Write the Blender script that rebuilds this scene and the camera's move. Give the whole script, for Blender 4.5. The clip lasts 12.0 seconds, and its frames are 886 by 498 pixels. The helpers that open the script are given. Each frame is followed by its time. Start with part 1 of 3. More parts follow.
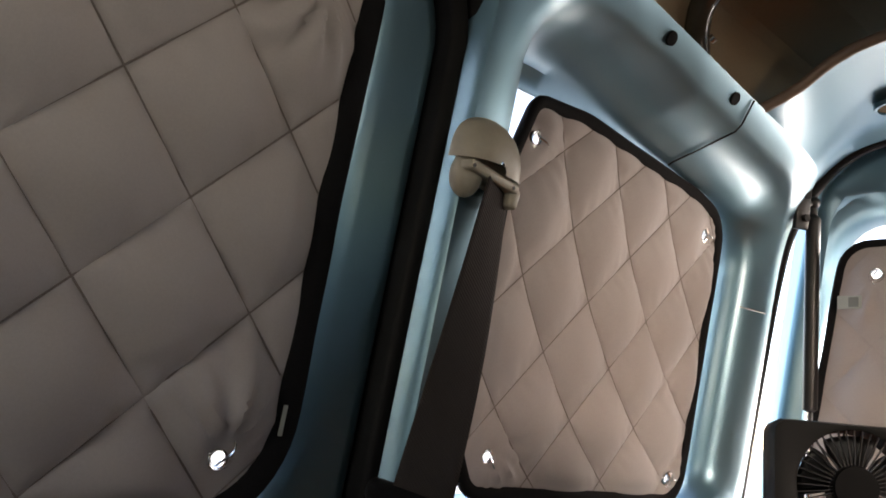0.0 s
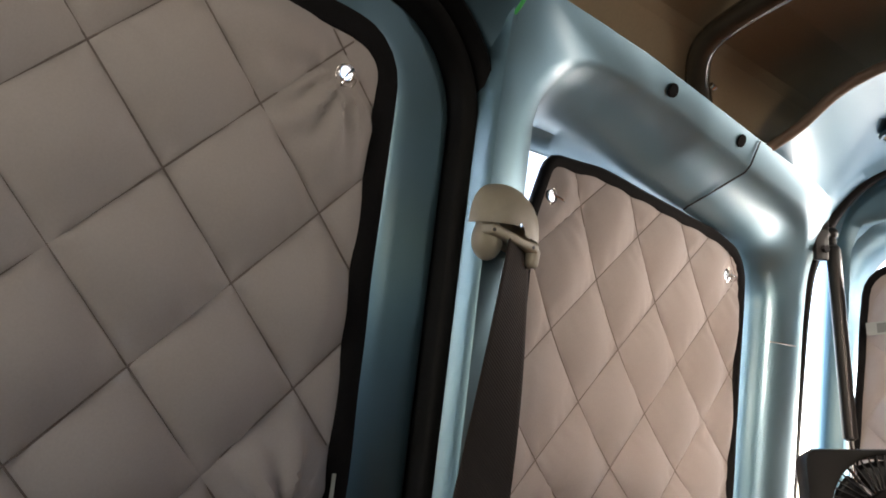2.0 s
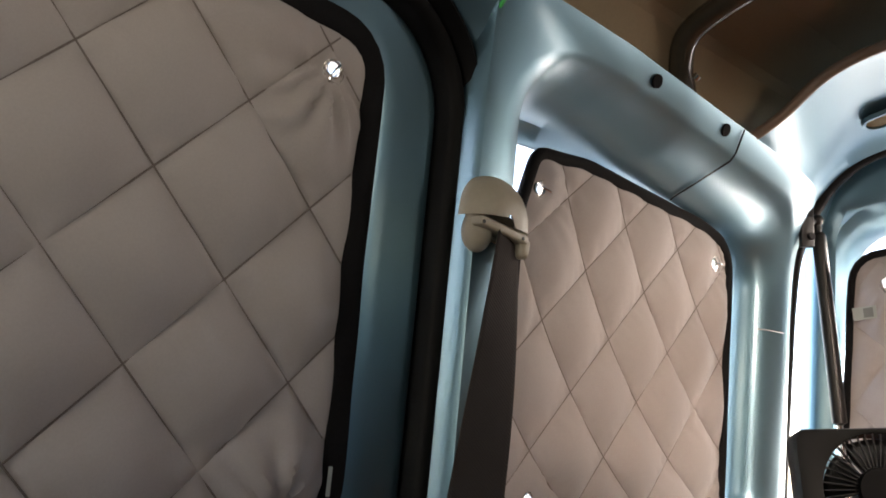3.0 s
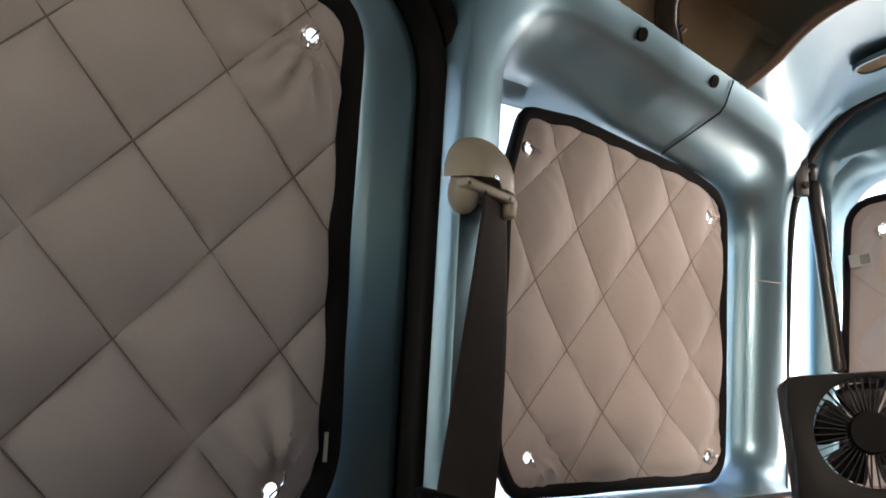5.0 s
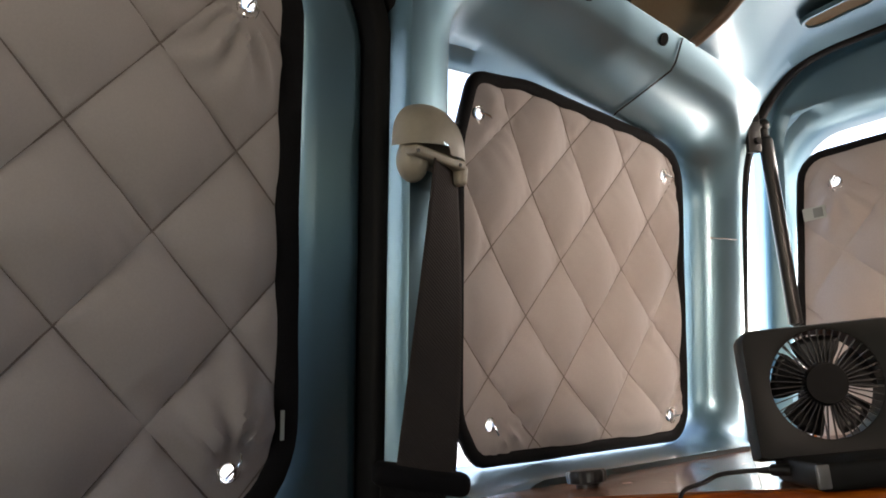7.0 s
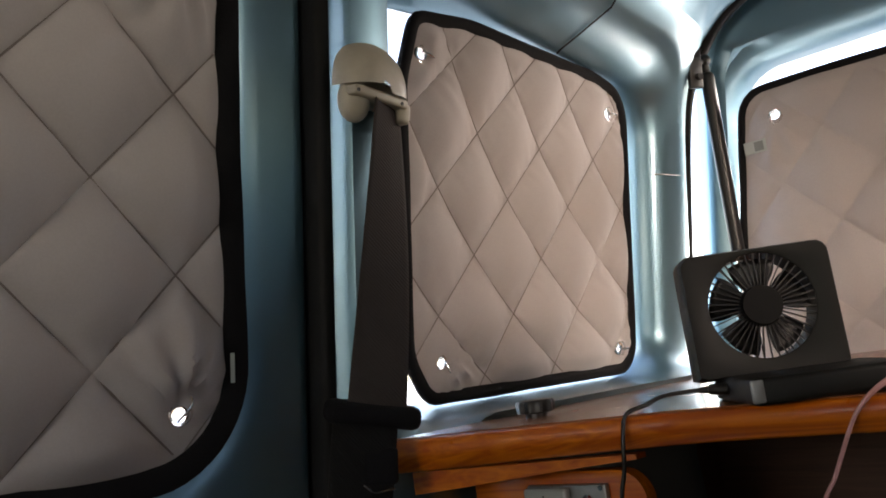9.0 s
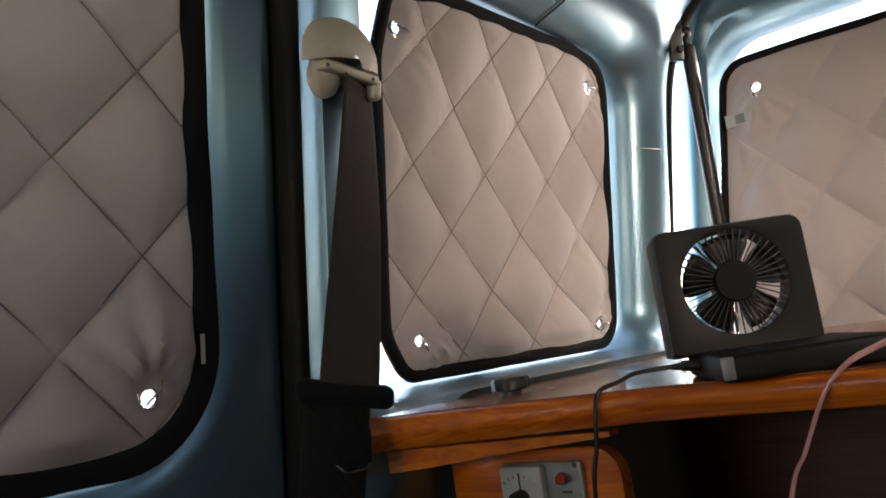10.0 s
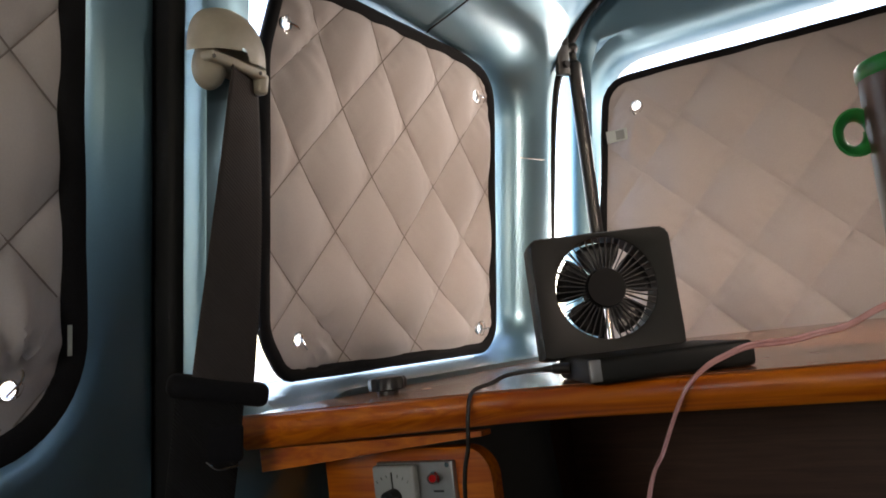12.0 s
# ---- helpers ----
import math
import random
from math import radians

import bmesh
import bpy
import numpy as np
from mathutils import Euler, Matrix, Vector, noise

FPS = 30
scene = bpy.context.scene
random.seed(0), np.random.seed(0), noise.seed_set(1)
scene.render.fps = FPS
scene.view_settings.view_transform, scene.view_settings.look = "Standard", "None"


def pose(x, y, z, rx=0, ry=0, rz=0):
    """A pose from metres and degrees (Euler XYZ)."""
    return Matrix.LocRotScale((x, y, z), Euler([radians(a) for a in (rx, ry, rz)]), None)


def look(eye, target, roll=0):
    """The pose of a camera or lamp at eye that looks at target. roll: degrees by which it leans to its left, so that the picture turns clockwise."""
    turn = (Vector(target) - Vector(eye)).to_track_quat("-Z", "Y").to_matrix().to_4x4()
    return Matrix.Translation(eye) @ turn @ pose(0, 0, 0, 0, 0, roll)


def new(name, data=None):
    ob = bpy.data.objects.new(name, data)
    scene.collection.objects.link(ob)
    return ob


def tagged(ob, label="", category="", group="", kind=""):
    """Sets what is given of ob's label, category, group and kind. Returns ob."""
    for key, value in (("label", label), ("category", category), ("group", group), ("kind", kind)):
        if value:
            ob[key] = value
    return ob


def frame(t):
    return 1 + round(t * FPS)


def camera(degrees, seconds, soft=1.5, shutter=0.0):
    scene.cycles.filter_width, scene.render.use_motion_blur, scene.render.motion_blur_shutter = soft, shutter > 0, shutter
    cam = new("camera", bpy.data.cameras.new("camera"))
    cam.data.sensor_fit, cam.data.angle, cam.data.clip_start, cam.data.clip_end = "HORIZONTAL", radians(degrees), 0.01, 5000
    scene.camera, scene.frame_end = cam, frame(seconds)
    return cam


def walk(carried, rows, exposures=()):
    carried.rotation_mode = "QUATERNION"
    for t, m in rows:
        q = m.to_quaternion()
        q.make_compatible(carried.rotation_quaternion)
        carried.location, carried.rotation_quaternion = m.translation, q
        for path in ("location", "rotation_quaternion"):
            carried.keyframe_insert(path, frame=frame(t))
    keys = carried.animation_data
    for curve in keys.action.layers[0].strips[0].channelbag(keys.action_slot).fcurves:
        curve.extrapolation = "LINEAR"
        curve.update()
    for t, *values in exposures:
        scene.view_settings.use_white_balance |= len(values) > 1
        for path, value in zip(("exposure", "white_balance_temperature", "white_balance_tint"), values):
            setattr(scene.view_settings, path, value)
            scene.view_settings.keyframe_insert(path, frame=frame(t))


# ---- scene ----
cam = camera(52.2, 12.0, soft=1.8)
PATH = [
    (0, (0.0436, -0.0190, 1.2157), (-1.3351, 1.3706, 1.6258), 5.45),
    (0.5, (0.0553, -0.0418, 1.2206), (-1.3910, 1.2421, 1.7304), 3.74),
    (1, (0.0604, -0.0453, 1.2223), (-1.3839, 1.2341, 1.7489), 2.94),
    (1.5, (0.0629, -0.0487, 1.2171), (-1.3647, 1.2439, 1.7566), 2.31),
    (2, (0.0721, -0.0447, 1.2130), (-1.3345, 1.2745, 1.7431), 1.11),
    (2.5, (0.0775, -0.0434, 1.2102), (-1.3220, 1.2867, 1.7318), 0.28),
    (3, (0.0742, -0.0494, 1.2054), (-1.3147, 1.2888, 1.7347), -0.38),
    (5, (0.0846, -0.0381, 1.2022), (-1.3268, 1.3032, 1.6592), -2.69),
    (5.5, (0.0887, -0.0339, 1.2079), (-1.3212, 1.3154, 1.6458), -3.33),
    (6, (0.0781, -0.0320, 1.2026), (-1.3180, 1.3340, 1.6331), -4.20),
    (6.5, (0.0972, -0.0295, 1.2042), (-1.2829, 1.3582, 1.6160), -4.94),
    (7, (0.0814, -0.0213, 1.2026), (-1.2867, 1.3845, 1.5923), -5.58),
    (9, (0.0886, -0.0185, 1.1895), (-1.2301, 1.4602, 1.4624), -7.87),
    (9.5, (0.1085, -0.0087, 1.1877), (-1.2137, 1.4724, 1.4288), -8.32),
    (10, (0.0945, -0.0023, 1.1913), (-1.2189, 1.4908, 1.4051), -8.43),
    (10.5, (0.0876, 0.0044, 1.1886), (-1.2145, 1.5096, 1.3856), -8.41),
    (11, (0.0888, -0.0035, 1.1862), (-1.2022, 1.5135, 1.3652), -8.27),
    (11.5, (0.0938, -0.0120, 1.1841), (-1.1368, 1.5527, 1.3766), -8.12),
    (12, (0.1012, -0.0032, 1.1856), (-1.0186, 1.6427, 1.3786), -6.98),
]
EXPOSURE, SKY, LAMP_FRONT, LAMP_OPP, LAMP_HIGH, LAMP_GAP = 3.25, 0.15, 0.60, 0.150, 0.040, 0.50
KELVIN, TINT = 7700, 18.5
walk(cam, [(t, look(eye, target, roll)) for t, eye, target, roll in PATH], exposures=[(t, EXPOSURE + e, KELVIN, TINT) for t, e in ((0.0, -0.18), (0.8, 0.15), (2.5, 0.12), (5.0, 0.02), (7.0, -0.05), (9.0, 0.0), (12.0, 0.12))])

# ---- light: overcast daylight outside, with lamps added at seen gaps and unseen openings ----
world = bpy.data.worlds.new("daylight")
scene.world = world
world.use_nodes = True
wn = world.node_tree.nodes
sky = wn.new("ShaderNodeTexSky")
sky.sky_type, sky.sun_disc = "NISHITA", False
sky.sun_elevation, sky.sun_rotation = radians(48), radians(200)
wn["Background"].inputs["Strength"].default_value = SKY
world.node_tree.links.new(sky.outputs[0], wn["Background"].inputs["Color"])
sun = new("sun", bpy.data.lights.new("sun", "SUN"))
sun.data.energy, sun.data.angle, sun.data.color = 1.4, radians(14), (1.0, 0.96, 0.9)
sun.matrix_world = look((2.0, -4.0, 6.0), (0, 0, 1))


def area_lamp(name, eye, target, sx, sy, energy, color):
    lamp = new(name, bpy.data.lights.new(name, "AREA"))
    lamp.data.shape, lamp.data.size, lamp.data.size_y = "RECTANGLE", sx, sy
    lamp.data.energy, lamp.data.color = energy, color
    lamp.matrix_world = look(eye, target)
    return lamp


area_lamp("windscreen_daylight", (0.20, -1.74, 1.46), (-0.5, 0.5, 1.30), 0.55, 0.26, LAMP_FRONT, (0.97, 1.0, 0.95))
# added warm fill lamp, no known window there; brightens the rear side cover
area_lamp("warm_side_fill", (0.552, 0.60, 1.46), (-0.50, 1.14, 1.17), 0.19, 0.095, LAMP_OPP, (1.0, 0.89, 0.80)).data.spread = radians(60)
# added fill lamp high on the unseen side, aimed over the door cover's top
area_lamp("high_side_fill", (0.495, -0.02, 1.580), (-0.55, 0.06, 1.76), 0.60, 0.045, LAMP_HIGH, (0.95, 1.0, 0.96)).data.spread = radians(68)
area_lamp("rear_window_daylight", (0.0, 1.395, 1.580), (0.0, 1.245, 1.33), 0.90, 0.034, LAMP_GAP, (1.0, 0.97, 0.94))

area_lamp("rear_window_side_daylight", (-0.500, 1.398, 1.36), (-0.47, 1.10, 1.38), 0.025, 0.42, 0.15, (1.0, 0.97, 0.94))

# ---- materials ----


def material(name, color, rough=0.5, metal=0.0, var=0.12, scale=40.0, bump=0.0, bump_scale=200.0, big=4.0, coat=0.0, sheen=0.0, spec=0.5, trans=0.0):
    """A surface with variation at two scales and fine relief."""
    m = bpy.data.materials.new(name)
    m.use_nodes = True
    nt = m.node_tree
    n, l = nt.nodes, nt.links
    b = n["Principled BSDF"]
    b.inputs["Roughness"].default_value, b.inputs["Metallic"].default_value = rough, metal
    b.inputs["Coat Weight"].default_value, b.inputs["Coat Roughness"].default_value = coat, 0.08
    b.inputs["Sheen Weight"].default_value = sheen
    b.inputs["Specular IOR Level"].default_value = spec
    b.inputs["Transmission Weight"].default_value = trans
    co = n.new("ShaderNodeTexCoord")
    fine, wide = n.new("ShaderNodeTexNoise"), n.new("ShaderNodeTexNoise")
    fine.inputs["Scale"].default_value, fine.inputs["Detail"].default_value = scale, 5
    wide.inputs["Scale"].default_value, wide.inputs["Detail"].default_value = big, 3
    mix = n.new("ShaderNodeMath")
    mix.operation = "ADD"
    l.new(co.outputs["Object"], fine.inputs["Vector"])
    l.new(co.outputs["Object"], wide.inputs["Vector"])
    l.new(fine.outputs["Fac"], mix.inputs[0])
    l.new(wide.outputs["Fac"], mix.inputs[1])
    ramp = n.new("ShaderNodeValToRGB")
    lo, hi = [tuple(max(0.0, min(1.0, c * k)) for c in color) + (1,) for k in (1 - var, 1 + var)]
    ramp.color_ramp.elements[0].position, ramp.color_ramp.elements[0].color = 0.35, lo
    ramp.color_ramp.elements[1].position, ramp.color_ramp.elements[1].color = 0.65, hi
    half = n.new("ShaderNodeMath")
    half.operation = "MULTIPLY"
    half.inputs[1].default_value = 0.5
    l.new(mix.outputs[0], half.inputs[0])
    l.new(half.outputs[0], ramp.inputs["Fac"])
    l.new(ramp.outputs["Color"], b.inputs["Base Color"])
    rr = n.new("ShaderNodeMapRange")
    rr.inputs["To Min"].default_value, rr.inputs["To Max"].default_value = max(0.02, rough - 0.06), min(1, rough + 0.06)
    l.new(fine.outputs["Fac"], rr.inputs["Value"])
    l.new(rr.outputs[0], b.inputs["Roughness"])
    if bump:
        rel, bp = n.new("ShaderNodeTexNoise"), n.new("ShaderNodeBump")
        rel.inputs["Scale"].default_value, rel.inputs["Detail"].default_value = bump_scale, 4
        bp.inputs["Strength"].default_value, bp.inputs["Distance"].default_value = bump, 0.001
        l.new(co.outputs["Object"], rel.inputs["Vector"])
        l.new(rel.outputs["Fac"], bp.inputs["Height"])
        l.new(bp.outputs["Normal"], b.inputs["Normal"])
    return m


def wood_material(name, dark, light, rough=0.3):
    m = material(name, light, rough, coat=0.3)
    nt = m.node_tree
    n, l = nt.nodes, nt.links
    co, mp, ns = n.new("ShaderNodeTexCoord"), n.new("ShaderNodeMapping"), n.new("ShaderNodeTexNoise")
    mp.inputs["Scale"].default_value = (3.0, 60.0, 60.0)
    ns.inputs["Scale"].default_value, ns.inputs["Detail"].default_value, ns.inputs["Distortion"].default_value = 2.0, 6, 1.2
    ramp = n.new("ShaderNodeValToRGB")
    ramp.color_ramp.elements[0].position, ramp.color_ramp.elements[0].color = 0.32, (*dark, 1)
    ramp.color_ramp.elements[1].position, ramp.color_ramp.elements[1].color = 0.68, (*light, 1)
    l.new(co.outputs["Object"], mp.inputs["Vector"])
    l.new(mp.outputs[0], ns.inputs["Vector"])
    l.new(ns.outputs["Fac"], ramp.inputs["Fac"])
    l.new(ramp.outputs["Color"], n["Principled BSDF"].inputs["Base Color"])
    return m


def weave_material(name, color, scale):
    """Ribbed belt webbing."""
    m = material(name, color, 0.8, sheen=0.03, spec=0.2)
    nt = m.node_tree
    n, l = nt.nodes, nt.links
    co, wv, bp = n.new("ShaderNodeTexCoord"), n.new("ShaderNodeTexWave"), n.new("ShaderNodeBump")
    wv.wave_type, wv.bands_direction = "BANDS", "DIAGONAL"
    wv.inputs["Scale"].default_value, wv.inputs["Distortion"].default_value = scale, 1.0
    bp.inputs["Strength"].default_value, bp.inputs["Distance"].default_value = 0.5, 0.001
    l.new(co.outputs["Object"], wv.inputs["Vector"])
    l.new(wv.outputs["Fac"], bp.inputs["Height"])
    l.new(bp.outputs["Normal"], n["Principled BSDF"].inputs["Normal"])
    return m


def glass_material(name, rough=0.0, tint=(0.95, 0.98, 0.97)):
    m = bpy.data.materials.new(name)
    m.use_nodes = True
    b = m.node_tree.nodes["Principled BSDF"]
    b.inputs["Base Color"].default_value = (*tint, 1)
    b.inputs["Transmission Weight"].default_value, b.inputs["Roughness"].default_value, b.inputs["IOR"].default_value = 1.0, rough, 1.45
    return m


PAINT = material("blue metallic paint", (0.138, 0.265, 0.33), 0.40, metal=0.85, var=0.05, scale=900, big=3, coat=1.0, bump=0.02, bump_scale=60)
PAINT.node_tree.nodes["Principled BSDF"].inputs["Coat Roughness"].default_value = 0.26
FABRIC = material("grey quilted nylon", (0.41, 0.375, 0.36), 0.8, var=0.05, scale=500, big=6, bump=0.25, bump_scale=1500, sheen=0.25)
# thread colour also carries the shade of the quilt's creases
CREASE_THREAD = material("stitching thread darkened for crease shade", (0.20, 0.17, 0.155), 0.9, var=0.2, scale=300)
BINDING = material("black binding tape", (0.007, 0.007, 0.008), 0.9, var=0.25, scale=200, bump=0.5, bump_scale=700, spec=0.2)
RUBBER = material("black rubber", (0.005, 0.005, 0.005), 0.55, var=0.2, scale=120, bump=0.1, bump_scale=300, spec=0.13)
BLACK = material("black plastic", (0.007, 0.007, 0.007), 0.4, var=0.15, scale=200, bump=0.15, bump_scale=800)
CHARCOAL = material("dark grey matt plastic", (0.008, 0.0085, 0.0075), 0.55, var=0.1, scale=300, bump=0.15, bump_scale=1200, spec=0.25)
BEIGE = material("beige plastic", (0.40, 0.365, 0.29), 0.42, var=0.05, scale=200, bump=0.06, bump_scale=600)
BELT = weave_material("grey brown belt webbing", (0.040, 0.033, 0.031), 160.0)
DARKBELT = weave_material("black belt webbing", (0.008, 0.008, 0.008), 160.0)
LINING = material("beige roof lining", (0.30, 0.225, 0.135), 0.85, var=0.06, scale=250, big=3, bump=0.2, bump_scale=900)
TUBE = material("brown lacquered tube", (0.05, 0.042, 0.03), 0.18, var=0.1, scale=60, coat=0.6)
EDGING = material("tan brown edging", (0.17, 0.125, 0.09), 0.5, var=0.1, scale=80)
WOOD = wood_material("orange varnished wood", (0.40, 0.070, 0.004), (0.68, 0.185, 0.010), 0.3)
WOODTOP = wood_material("varnished wood top", (0.26, 0.085, 0.03), (0.38, 0.14, 0.055), 0.25)
# wood colour taken down to carry the shade inside the cabinet
SHADEWOOD = wood_material("cabinet wood darkened for shade", (0.07, 0.030, 0.016), (0.11, 0.05, 0.028), 0.6)
CHROME = material("chrome", (0.8, 0.8, 0.8), 0.12, metal=1.0, var=0.03)
SILVER = material("grey metal plate", (0.30, 0.31, 0.30), 0.4, metal=0.6, var=0.08, scale=150)
METERFACE = material("off-white meter face", (0.40, 0.42, 0.39), 0.25, var=0.05)
RED = material("red lamp lens", (0.55, 0.01, 0.012), 0.2, var=0.1)
GREEN = material("green plastic", (0.01, 0.22, 0.055), 0.3, var=0.08)
NEON = material("bright green cord", (0.02, 0.55, 0.12), 0.4, var=0.05)
BROWN = material("brown cup wall", (0.085, 0.038, 0.028), 0.35, var=0.1)
PALE = material("pale print", (0.55, 0.60, 0.45), 0.45, var=0.08)
PINKWIRE = material("clear pink cable sleeve", (0.62, 0.33, 0.32), 0.2, var=0.15, scale=120, coat=0.4)
TAGWHITE = material("white label", (0.40, 0.44, 0.41), 0.6, var=0.05)
TAGGREY = material("grey print", (0.2, 0.22, 0.21), 0.6)
PAVING = material("grey paving", (0.35, 0.34, 0.32), 0.9, var=0.15, scale=3, big=0.4, bump=0.4, bump_scale=30)
TRIM = material("grey trim panel", (0.11, 0.11, 0.11), 0.6, var=0.08, scale=120, bump=0.2, bump_scale=500)
FLOORMAT = material("dark grey floor mat", (0.06, 0.06, 0.06), 0.9, var=0.2, scale=200, bump=0.5, bump_scale=600)
GLASS = glass_material("window glass")
CLEAR = glass_material("clear vinyl", 0.08, (0.97, 0.97, 0.96))

# ---- frames of reference: the body side leans inwards at the top ----
LEAN = Matrix.Translation((0, 0, 1.2)) @ pose(0, 0, 0, 0, 8.3, 0) @ Matrix.Translation((0, 0, -1.2))


def side(a, b, w):
    """Along the van, up the side, outwards to inwards."""
    return LEAN @ Vector((w, a, b))


def rear(a, b, w):
    """Across the van, up, along the van."""
    return Vector((a, w, b))


# ---- mesh helpers ----


def part(name, bm, mat, parent=None, label="", smooth=True):
    """Links a bmesh as one mesh object under a thing or a part."""
    bmesh.ops.remove_doubles(bm, verts=bm.verts, dist=1e-6)
    bmesh.ops.recalc_face_normals(bm, faces=bm.faces)
    me = bpy.data.meshes.new(name)
    bm.to_mesh(me)
    bm.free()
    for p in me.polygons:
        p.use_smooth = smooth
    if smooth:
        me.set_sharp_from_angle(angle=radians(50))
    me.materials.append(mat)
    ob = new(name, me)
    ob.parent = parent
    if label:
        ob["label"] = label
    return ob


def thing(name, label, category, group="", kind=""):
    return tagged(new(name), label, category, group, kind)


def add(bm, verts, faces):
    vs = [bm.verts.new(v) for v in verts]
    for f in faces:
        if len({*f}) > 2:
            bm.faces.new([vs[i] for i in f])
    return vs


def loft(bm, loops, closed=True, caps=False):
    """A skin over loops of the same number of points."""
    n = len(loops[0])
    verts = [v for lp in loops for v in lp]
    faces = []
    for k in range(len(loops) - 1):
        for i in range(n if closed else n - 1):
            j = (i + 1) % n
            faces.append((k * n + i, k * n + j, (k + 1) * n + j, (k + 1) * n + i))
    if caps:
        faces += [tuple(range(n)), tuple(range((len(loops) - 1) * n, len(loops) * n))]
    add(bm, verts, faces)


def rounded(corners, step=0.006):
    """A closed outline from corners (a, b, radius), in order, as many points."""
    out = []
    n = len(corners)
    for i, (a, b, r) in enumerate(corners):
        p, q, s = Vector((a, b)), Vector(corners[i - 1][:2]), Vector(corners[(i + 1) % n][:2])
        u, v = (q - p).normalized(), (s - p).normalized()
        half = u.angle(v) / 2
        cut = r / math.tan(half)
        mid = p + (u + v).normalized() * (r / math.sin(half))
        p0, p1 = p + u * cut, p + v * cut
        a0 = math.atan2(p0.y - mid.y, p0.x - mid.x)
        turn = (math.atan2(p1.y - mid.y, p1.x - mid.x) - a0 + math.pi) % (2 * math.pi) - math.pi
        k = max(3, int(abs(turn) * r / step) + 3)
        out += [mid + Vector((math.cos(a0 + turn * j / k), math.sin(a0 + turn * j / k))) * r for j in range(k + 1)]
    return out


def even(poly, n):
    """The outline again with n points at equal steps."""
    pts = list(poly) + [poly[0]]
    at = np.concatenate([[0], np.cumsum([(pts[i + 1] - pts[i]).length for i in range(len(pts) - 1)])])
    want = np.linspace(0, at[-1], n, endpoint=False)
    return [Vector((float(np.interp(w, at, [p.x for p in pts])), float(np.interp(w, at, [p.y for p in pts])))) for w in want]


def normals(poly):
    """Outward normals of a closed outline."""
    n = len(poly)
    area = sum(poly[i].x * poly[(i + 1) % n].y - poly[(i + 1) % n].x * poly[i].y for i in range(n))
    out = []
    for i in range(n):
        d = (poly[(i + 1) % n] - poly[i - 1]).normalized()
        out.append(Vector((d.y, -d.x)) * (1 if area > 0 else -1))
    return out


def cast(poly, centre, n, start=0.0):
    """n points of a convex outline, at even angles round a centre."""
    c = Vector(centre)
    ang = sorted((math.atan2(p.y - c.y, p.x - c.x), (p - c).length) for p in even(poly, 1200))
    aa, rr = [a for a, _ in ang], [r for _, r in ang]
    out = []
    for i in range(n):
        a = (start + 2 * math.pi * i / n + math.pi) % (2 * math.pi) - math.pi
        r = float(np.interp(a, aa, rr, period=2 * math.pi))
        out.append(c + Vector((math.cos(a), math.sin(a))) * r)
    return out


def band(bm, poly, place, profile):
    """A strip that runs round an outline; profile: closed (outwards, depth) pairs."""
    nm = normals(poly)
    loops = []
    for o, w in profile + profile[:1]:
        loops.append([place(*(p + m * o), w) for p, m in zip(poly, nm)])
    loft(bm, loops)


def tube(bm, pts, radius, sides=10, flat=1.0, caps=True):
    """A round bar through points; radius may be one number or one a point."""
    pts = [Vector(p) for p in pts]
    loops, ref = [], None
    for i, p in enumerate(pts):
        d = (pts[min(i + 1, len(pts) - 1)] - pts[max(i - 1, 0)]).normalized()
        if ref is None:
            ref = d.orthogonal().normalized()
        ref = (ref - d * ref.dot(d)).normalized()
        side_way = d.cross(ref)
        r = radius[i] if isinstance(radius, (list, tuple)) else radius
        loops.append([p + (ref * math.cos(t) + side_way * math.sin(t) * flat) * r for t in (2 * math.pi * k / sides for k in range(sides))])
    loft(bm, loops, caps=caps)


def smooth_path(pts, k=8):
    """A Catmull-Rom line through points."""
    pts = [Vector(p) for p in pts]
    q = [pts[0] * 2 - pts[1]] + pts + [pts[-1] * 2 - pts[-2]]
    out = []
    for i in range(1, len(q) - 2):
        for j in range(k):
            t = j / k
            out.append(0.5 * (2 * q[i] + (q[i + 1] - q[i - 1]) * t + (2 * q[i - 1] - 5 * q[i] + 4 * q[i + 1] - q[i + 2]) * t * t
                              + (3 * q[i] - q[i - 1] - 3 * q[i + 1] + q[i + 2]) * t ** 3))
    return out + [pts[-1]]


def box(bm, lo, hi, bevel=0.0, m=None):
    """A box between two corners, with rounded edges, under a pose."""
    lo, hi = Vector(lo), Vector(hi)
    r = bmesh.ops.create_cube(bm, size=1.0, matrix=Matrix.Translation((lo + hi) / 2) @ Matrix.Diagonal((*(hi - lo), 1)))
    vs = r["verts"]
    if bevel:
        es = list({e for v in vs for e in v.link_edges})
        g = bmesh.ops.bevel(bm, geom=es, offset=bevel, segments=3, profile=0.5, affect="EDGES")
        vs = list({v for f in g["faces"] for v in f.verts} | {v for v in vs if v.is_valid})
    if m is not None:
        bmesh.ops.transform(bm, matrix=m, verts=vs)
    return vs


def disc(bm, m, r, h, seg=24, r2=None):
    """A round block of height h standing on a pose."""
    bmesh.ops.create_cone(bm, cap_ends=True, segments=seg, radius1=r, radius2=r if r2 is None else r2, depth=h, matrix=m @ Matrix.Translation((0, 0, h / 2)))


def pane_mesh(bm, line, place, w0, w1):
    """A flat pane of glass with two faces."""
    loft(bm, [[place(*p, w0) for p in line], [place(*p, w1) for p in line]], caps=True)


